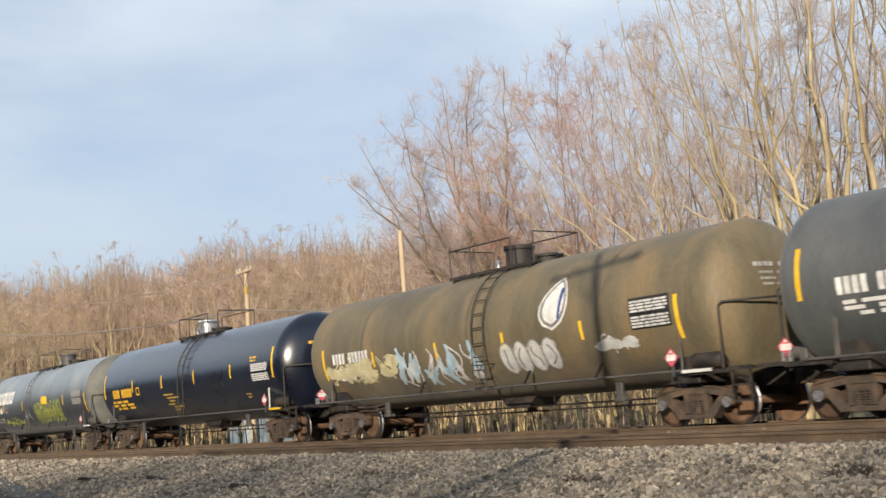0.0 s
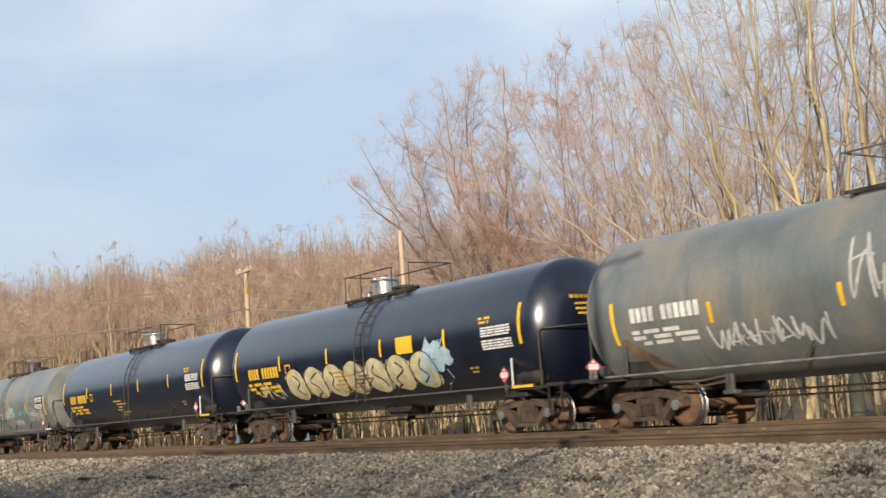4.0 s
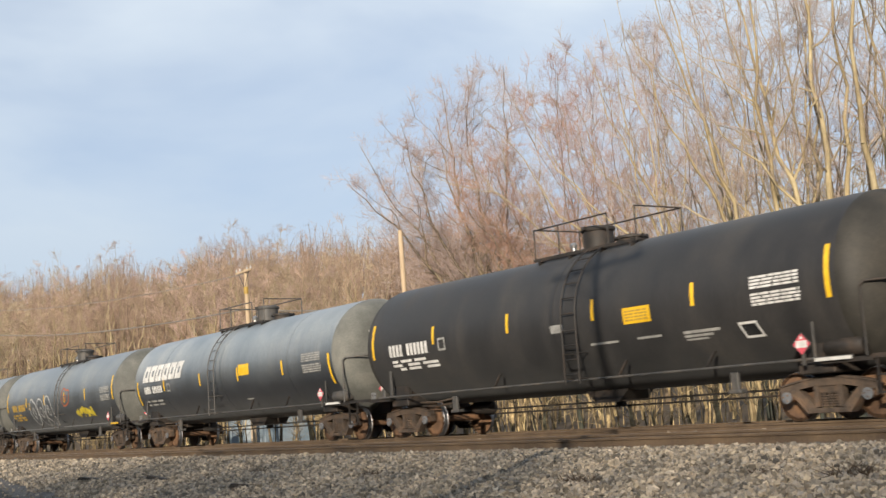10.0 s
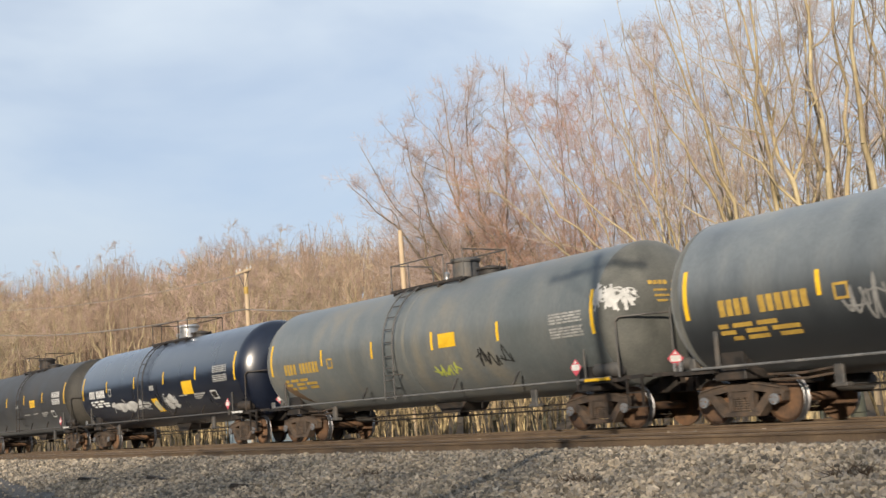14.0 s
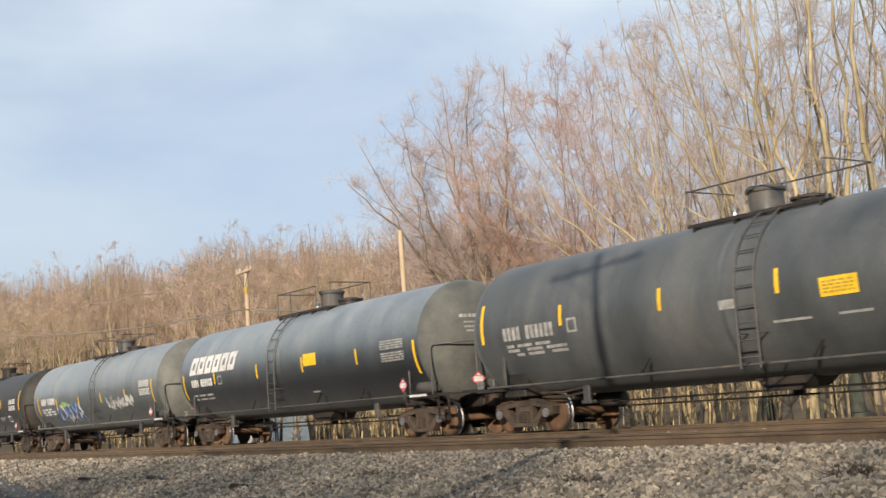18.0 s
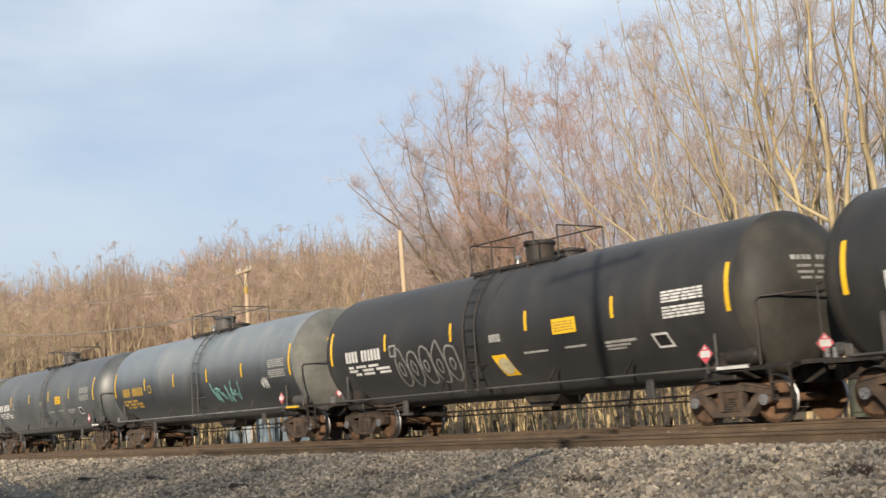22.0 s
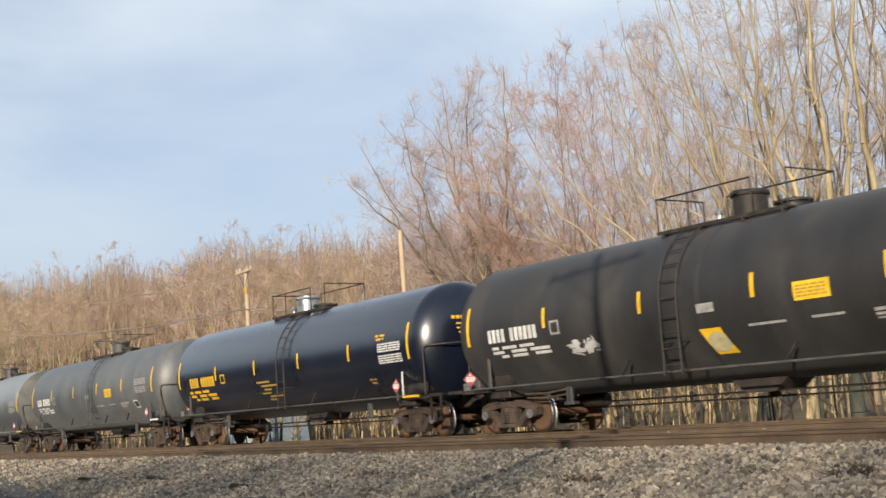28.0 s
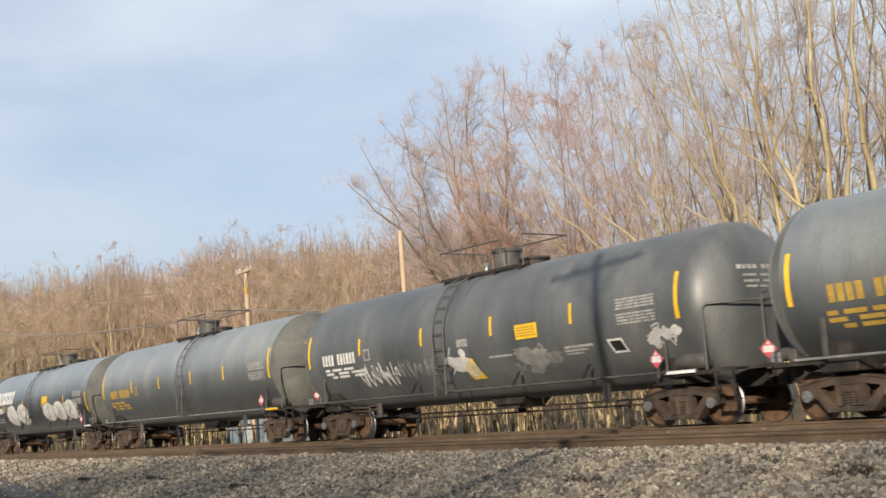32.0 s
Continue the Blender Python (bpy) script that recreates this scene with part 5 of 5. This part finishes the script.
def dress(tank, style, paint, i):
    if style == "utlx":
        number(tank, -6.72, -4.62, -0.42, -0.08, GOLD, "utlx", (-6.9, -4.75, -0.92, -0.52))
        mark(tank, "boxed_mark", "box_u", one(ring_patch, -4.15, -3.80, -0.39, -0.08, 0.05), GOLD)
        data_panel(tank, 6.15, 7.34, -0.44, 0.13, "utlx", None, WHITE)
        def lab():
            bm = bmesh.new()
            for k, (x, w) in enumerate(((0, 0.9), (0.25, 1.1), (0.35, 0.5), (0.1, 0.6), (0.5, 0.9), (0.35, 0.5))):
                patch(bm, -1.5 + x, -1.5 + x + w, -0.55 - 0.13 * k, -0.49 - 0.13 * k)
            return bm
        tagged(mark(tank, "instruction_lettering", "lab_u", lab, DULLGOLD, "rows of small yellow lettering"), kind="stuff")
        mark(tank, "line_of_lettering", "ln_u", one(bars, 6.04, 6.52, 0.30, 0.36, "==.==="), GOLD)
        mark(tank, "line_of_lettering", "ln_u2", one(bars, 6.08, 6.48, 0.20, 0.26, "====.="), GOLD)
        mark(tank, "line_of_lettering", "ln_u3", one(bars, 5.34, 5.70, -0.89, -0.83, "==.=="), DULLGOLD)
        mark(tank, "line_of_lettering", "ln_u4", one(bars, 5.38, 5.64, -1.00, -0.94, "==="), DULLGOLD)
        head_lettering(tank, GOLD, "gold")
    elif style == "tilx":
        ink = WHITE if paint == "black_dull" else DULLWHITE
        number(tank, -6.83, -4.95, -0.31, 0.0, DULLWHITE if i == 17 else WHITE, "tilx" + paint + ("_faded" if i == 17 else ""), (-6.76, -4.63, -0.70, -0.40))
        mark(tank, "boxed_mark", "box_t", one(ring_patch, -4.50, -4.18, -0.30, 0.02, 0.05), DULLWHITE)
        data_panel(tank, 5.88, 7.04, -0.29, 0.28, "tilx" + paint, None, ink)
        if i != 15:
            mark(tank, "warning_panel", "yp_t", one(patch, 2.39, 3.20, -0.30, 0.04), YELLOW, "yellow rectangular panel")
        for k, (s0, s1, a0, a1) in enumerate(((1.20, 2.08, -0.66, -0.61), (2.67, 3.38, -0.65, -0.60), (3.98, 4.96, -0.66, -0.60), (3.98, 4.75, -0.74, -0.69), (4.0, 4.6, -0.81, -0.77))):
            mark(tank, "line_of_lettering", ("ln_t", k), one(patch, s0, s1, a0, a1), DULLWHITE)
        mark(tank, "boxed_mark", "sq_t", one(ring_patch, 5.52, 5.98, -0.90, -0.56, 0.05, -0.10), WHITE)
        mark(tank, "dark_patch", "sq_in", one(patch, 5.58, 5.92, -0.84, -0.62, -0.07, off=0.004), PANELBLACK, "black middle of the boxed mark")
        mark(tank, "small_mark", "sm_t", one(bars, 0.0, 0.45, -0.28, -0.10, "==="), DULLWHITE)
        head_lettering(tank, DULLWHITE, "white")
    elif style == "procor":
        for k in range(6):
            mark(tank, "emblem_shape", ("logo_p", k), one(bars, -7.05 + 0.63 * k, -6.42 + 0.63 * k, 0.04, 0.66, "o", skew=0.16), WHITE, "bold slanted white shape")
        number(tank, -6.93, -5.16, -0.40, -0.14, WHITE, "procor", None)
        mark(tank, "boxed_mark", "box_p", one(ring_patch, -4.72, -4.39, -0.40, -0.10, 0.05), DULLWHITE)
        tagged(mark(tank, "small_lettering", "sml_p", one(bars, -6.96, -5.38, -0.75, -0.68, "==.====.===="), DULLWHITE, "row of small faded lettering"), kind="stuff")
        tagged(mark(tank, "small_lettering", "sml_p2", one(bars, -6.96, -5.38, -0.90, -0.83, "==.====.===="), DULLWHITE, "row of small faded lettering"), kind="stuff")
        mark(tank, "warning_panel", "yp_p", one(patch, 1.52, 2.30, -0.20, 0.16), YELLOW, "yellow rectangular panel")
        data_panel(tank, 5.94, 7.12, -0.40, 0.20, "procor", None, DULLWHITE)
        mark(tank, "small_mark", "sm_p", one(patch, 1.49, 1.95, -1.08, -1.02), DULLWHITE)
        head_lettering(tank, DULLWHITE, "white")
    elif style == "grey":
        number(tank, -6.78, -4.62, -0.42, -0.10, DULLGOLD, "grey", (-6.9, -5.0, -0.92, -0.55))
        data_panel(tank, 6.16, 7.30, -0.40, 0.18, "grey", None, DULLWHITE)
        mark(tank, "boxed_mark", "box_g", one(ring_patch, -4.1, -3.78, -0.38, -0.08, 0.05), DULLGOLD)
        head_lettering(tank, DULLGOLD, "dullgold")
    elif style == "adm":
        number(tank, -6.66, -4.67, -0.30, 0.0, WHITE, "adm", (-6.7, -4.9, -0.80, -0.45))
        data_panel(tank, 5.88, 6.99, -0.40, 0.18, "adm" + paint, None if paint == "pale" else PANELBLACK, WHITE)
        head_lettering(tank, DULLWHITE, "white")


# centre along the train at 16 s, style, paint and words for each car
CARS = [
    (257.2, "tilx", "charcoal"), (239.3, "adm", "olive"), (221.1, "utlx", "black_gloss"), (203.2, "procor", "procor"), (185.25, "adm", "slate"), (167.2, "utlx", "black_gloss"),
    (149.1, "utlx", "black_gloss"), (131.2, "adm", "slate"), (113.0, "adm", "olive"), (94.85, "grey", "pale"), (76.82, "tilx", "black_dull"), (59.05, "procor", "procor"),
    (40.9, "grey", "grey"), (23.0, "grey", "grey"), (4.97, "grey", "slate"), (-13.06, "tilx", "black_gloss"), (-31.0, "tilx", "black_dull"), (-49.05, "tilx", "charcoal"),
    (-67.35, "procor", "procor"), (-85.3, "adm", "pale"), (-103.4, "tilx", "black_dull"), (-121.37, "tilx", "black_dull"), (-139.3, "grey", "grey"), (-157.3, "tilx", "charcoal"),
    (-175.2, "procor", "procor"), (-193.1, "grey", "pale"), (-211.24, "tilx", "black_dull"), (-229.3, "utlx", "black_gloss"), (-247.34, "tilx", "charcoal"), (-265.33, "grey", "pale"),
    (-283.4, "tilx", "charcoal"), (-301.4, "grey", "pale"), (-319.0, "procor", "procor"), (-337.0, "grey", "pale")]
# spray-painted pieces: car, style, along, arc, letters, colours
SPRAYED = [
    (1, "wild", -3.37, 0.28, -1.23, -0.21, 6, "pale_blue", "white"), (1, "bubble", 1.21, 3.33, -1.17, -0.32, 4, "white", "grey"), (1, "splash", -7.1, -3.5, -1.0, -0.15, 4, "sand", "sand"), (1, "splash", 4.69, 5.93, -0.92, -0.44, 2, "white", "white"),
    (3, "hollow", 0.23, 4.18, -1.21, -0.08, 8, "lime", "lime"), (3, "tag", -5.40, -2.23, -1.25, -0.63, 4, "lime", "lime"), (3, "tag", -1.5, -0.55, -0.97, -0.48, 2, "white", "white"),
    (4, "tag", -1.15, 0.58, -0.74, 0.83, 3, "white", "white"), (4, "tag", -4.56, -1.81, -1.24, -0.5, 7, "white", "white"), (4, "tag", 4.37, 5.85, -1.1, -0.17, 4, "white", "white"), (4, "splash", 1.56, 2.5, -0.39, -0.1, 1, "white", "white"), (4, "splash", 1.5, 2.4, -0.95, -0.65, 1, "orange", "orange"),
    (5, "bubble", -4.27, 3.95, -1.38, -0.2, 7, "sand", "black"), (5, "splash", 3.2, 4.6, -1.3, 0.1, 2, "pale_blue", "white"), (5, "tag", -6.6, -4.6, -1.25, -0.6, 2, "sand", "sand"),
    (7, "tag", -5.27, -3.99, -0.97, -0.59, 3, "white", "white"), (7, "splash", -3.72, -1.29, -0.93, -0.26, 4, "white", "white"), (7, "tag", -0.43, 1.61, -1.02, -0.13, 4, "white", "white"), (7, "bubble", 1.48, 2.19, -0.73, -0.11, 2, "mint", "grey"), (7, "tag", 1.7, 3.2, -1.24, -0.77, 5, "white", "white"), (7, "tag", -6.65, -5.25, -1.27, -0.91, 4, "white", "white"), (7, "splash", 2.8, 4.2, -0.7, -0.4, 2, "teal", "teal"), (7, "tag", 4.4, 6.6, -1.2, -0.2, 4, "white", "white"),
    (8, "tag", -4.36, -2.44, -0.89, -0.26, 4, "sand", "sand"), (8, "bubble", -2.4, 0.49, -1.26, -0.16, 4, "mint", "white"), (8, "tag", 1.8, 4.09, -0.97, -0.26, 4, "sand", "sand"), (8, "bubble", 3.86, 5.07, -1.0, -0.18, 3, "mint", "grey"), (8, "splash", -4.83, -2.94, -1.22, -0.79, 2, "teal", "teal"), (8, "tag", 5.2, 6.4, -0.9, -0.6, 3, "white", "white"),
    (9, "tag", -4.92, -1.02, -0.98, -0.33, 8, "teal", "teal"), (9, "tag", 0.23, 4.33, -1.01, -0.3, 8, "teal", "teal"), (9, "splash", 6.6, 7.6, -1.4, -0.95, 2, "teal", "teal"),
    (12, "hollow", -3.93, -0.48, -1.39, 0.19, 3, "white", "white"), (12, "splash", 2.61, 4.87, -1.08, -0.56, 4, "yellow", "yellow"), (12, "hollow", 0.96, 2.16, -0.52, 0.41, 1, "orange", "orange"),
    (13, "tag", -3.94, -0.19, -0.91, 0.02, 8, "grey", "grey"), (14, "splash", 7.72, 8.42, 0.0, 0.72, 3, "white", "white"), (14, "tag", 3.18, 4.55, -0.98, -0.36, 3, "black", "black"), (14, "tag", 1.22, 2.37, -1.04, -0.6, 3, "lime", "lime"),
    (15, "splash", -4.51, -0.38, -1.08, -0.47, 4, "white", "white"), (15, "splash", 1.11, 2.37, -1.18, -0.5, 2, "white", "white"),
    (19, "wild", -4.49, -1.10, -1.28, -0.36, 7, "blue", "white"), (19, "tag", 2.02, 3.60, -0.99, -0.26, 5, "white", "white"), (19, "splash", 3.70, 5.02, -0.85, -0.30, 3, "white", "white"), (19, "splash", -3.6, -2.5, -0.5, -0.22, 1, "green", "green"),
    (20, "tag", -3.62, -2.21, -0.91, 0.02, 4, "white", "white"), (21, "hollow", -4.36, -1.43, -1.29, -0.03, 5, "grey", "grey"), (22, "tag", 1.69, 3.75, -1.20, -0.29, 3, "mint", "mint"), (22, "tag", 5.5, 5.99, -0.8, -0.32, 2, "white", "white"),
    (24, "hollow", 1.39, 4.44, -1.33, -0.31, 5, "white", "white"), (24, "splash", -3.7, -2.49, -1.01, -0.47, 2, "red", "red"), (24, "tag", -1.53, -0.43, -1.15, -0.48, 2, "white", "white"),
    (25, "splash", 1.37, 3.73, -1.25, -0.21, 3, "white", "white"), (25, "splash", -3.92, -2.09, -1.28, -0.45, 2, "white", "white"), (26, "splash", -3.96, -3.01, -0.85, -0.43, 2, "white", "white"),
    (30, "tag", -4.89, -2.94, -1.18, -0.37, 5, "white", "white"), (30, "tag", -2.98, -1.19, -0.98, -0.4, 4, "grey", "grey"), (30, "splash", -0.65, 0.22, -1.07, -0.23, 1, "white", "white"), (30, "splash", 1.98, 3.67, -1.22, -0.4, 2, "grey", "grey"), (30, "splash", 6.7, 7.5, -0.93, -0.34, 2, "white", "white"),
    (32, "bubble", -4.52, -1.05, -1.21, -0.01, 2, "white", "grey"), (32, "bubble", 1.42, 6.15, -1.13, -0.12, 3, "white", "grey"), (32, "hollow", 4.2, 6.4, -1.1, -0.3, 3, "white", "white")]
YELLOW_FLAGS = {15: (3.13, 4.06, -0.60, -0.11), 5: (2.3, 3.1, -0.25, 0.2), 14: (1.72, 2.46, -0.24, 0.12)}
WORDS = {"black_gloss": "glossy black", "black_dull": "matt black", "charcoal": "dusty charcoal", "grey": "dusty grey", "pale": "dusty pale-grey", "procor": "dusty blue-grey", "olive": "dirty olive-brown", "slate": "faded slate-grey"}
TRIM = {"utlx": "yellow lettering", "tilx": "white lettering", "procor": "bold white emblem", "grey": "faded yellow lettering", "adm": "white lettering"}


# along the tank: ladder, walkway and valve housing, by style or by car
FITTINGS = {"tilx": (-0.66, 0.0, 0.2), "utlx": (0.52, 0.0, -0.65), "procor": (-0.48, 0.0, 0.6), "grey": (0.62, 0.0, -0.4), "adm": (0.60, 0.0, 0.3)}
for k in (10, 16, 17, 23, 28):
    FITTINGS[k] = (0.75, 0.3, 0.03)
for k in (9, 14, 25, 29):
    FITTINGS[k] = (-0.55, 0.0, 0.88)


def faded_patch():
    bm = bmesh.new()
    blob(bm, 0.32, -0.92, 0.24, 0.24, random.Random(6), 0.2, 0.009)
    return bm


def panel_rows(s0, s1, a0, a1):
    bm = bmesh.new()
    rng = random.Random(9)
    for k in range(4):
        a = a0 + (a1 - a0) * (k + 0.6) / 4.8
        x = s0
        while x < s1 - 0.06:
            w = min(rng.uniform(0.08, 0.2), s1 - x)
            patch(bm, x, x + w * 0.8, a, a + 0.035, 0, 0.009)
            x += w
    return bm


def rust_stain(s, a, seed):
    """A slanting run of brown rust below the end of a tank."""
    bm = bmesh.new()
    rng = random.Random(seed)
    rows = []
    for j in range(13):
        f = j / 12
        w = 0.05 + 0.20 * math.sin(math.pi * f) * rng.uniform(0.7, 1.2)
        m = s + 0.95 * (1 - f) ** 1.5 + rng.uniform(-0.03, 0.03)
        rows.append((a - 0.85 * (1 - f), m - w, m + w))
    strip(bm, rows, 0.004)
    return bm


def build_train():
    train = []
    for i, (c, style, paint) in enumerate(CARS):
        car = new("tank_car")
        said = [k for k in SPRAYED if k[0] == i]
        words = WORDS[paint] + " railway tank car with " + TRIM[style] + (" and " + said[0][7].replace("_", " ") + " graffiti" if said else " and yellow stripes")
        tagged(car, words, "tank car", "tank cars of the train")
        tank, wheels = build_common(car, style, paint, FITTINGS.get(i, FITTINGS[style]))
        stripes(tank, style)
        dress(tank, style, paint, i)
        if style == "tilx" and i != 15:
            tagged(mark(tank, "panel_lettering", "rows_t", lambda: panel_rows(2.45, 3.14, -0.28, 0.02), DULLGOLD, "rows of dull lettering on the yellow panel"), kind="stuff")
        if paint in ("olive", "slate"):
            mark(tank, "rust_stain", ("rust", i % 3), lambda: rust_stain(-6.95, -0.62, i % 3), RUSTSTAIN, "brown run of rust")
        if i in (1, 4):
            sail_emblem(tank, 3.45, 0.42)
        if i in (15, 20, 21, 26, 30):
            mark(tank, "warning_panel", "trap", one(patch, 0.14, 0.68, -1.20, -0.60, -0.20), YELLOW, "slanted yellow and white panel")
            mark(tank, "faded_patch", "trap_fade", faded_patch, SPRAY["sand"], "worn pale middle of the panel")
        if i in (8, 29):
            for m, w in ((-4.60, 0.17), (-1.53, 0.17), (1.29, 0.17), (4.13, 0.17)) if i == 8 else ((-4.64, 0.09), (-3.16, 0.07)):
                mark(tank, "dark_patch", ("dark", i, m), one(patch, m - w, m + w, -0.66, -0.10, off=0.004), PANELBLACK, "black patch of touched-up paint")
        if i in YELLOW_FLAGS:
            mark(tank, "warning_panel", ("flag", i), one(patch, *YELLOW_FLAGS[i]), YELLOW, "yellow rectangular panel")
        for k, (_, st, s0, s1, a0, a1, n, c1, c2) in enumerate(said):
            rng = random.Random(100 * i + k)
            for bm in graffiti(st, s0, s1, a0, a1, n, rng):
                part("graffiti", bm, [SPRAY[c1], SPRAY[c2]], tank, c1.replace("_", " ") + " spray-painted graffiti")
        train.append((car, c, wheels))
    return train


TRAIN = build_train()


def along(t):
    """How far the train has come at t, from its place at 16 s."""
    u = t - 16.0
    return 16.3212 * u - 0.0115134 * u * u


def motions():
    for car, c, wheels in TRAIN:
        walk(car, [(t, pose(c + along(t), 0, 0)) for t in (0, 4, 8, 12, 16, 20, 24, 28, 32)])
        seen = [k / FPS for k in range(int(32 * FPS) + 1) if -92 < c + along(k / FPS) < 4]
        if not seen:
            continue
        times = ([0.0] if seen[0] > 0 else []) + seen + ([32.0] if seen[-1] < 32.0 else [])
        for w in wheels:
            rows = []
            for t in times:
                k = min(max(t, seen[0]), seen[-1])
                rows.append((t, Matrix.Translation(w.location) @ Matrix.Rotation((along(k) - along(seen[0])) / 0.457, 4, "Y")))
            walk(w, rows)


motions()
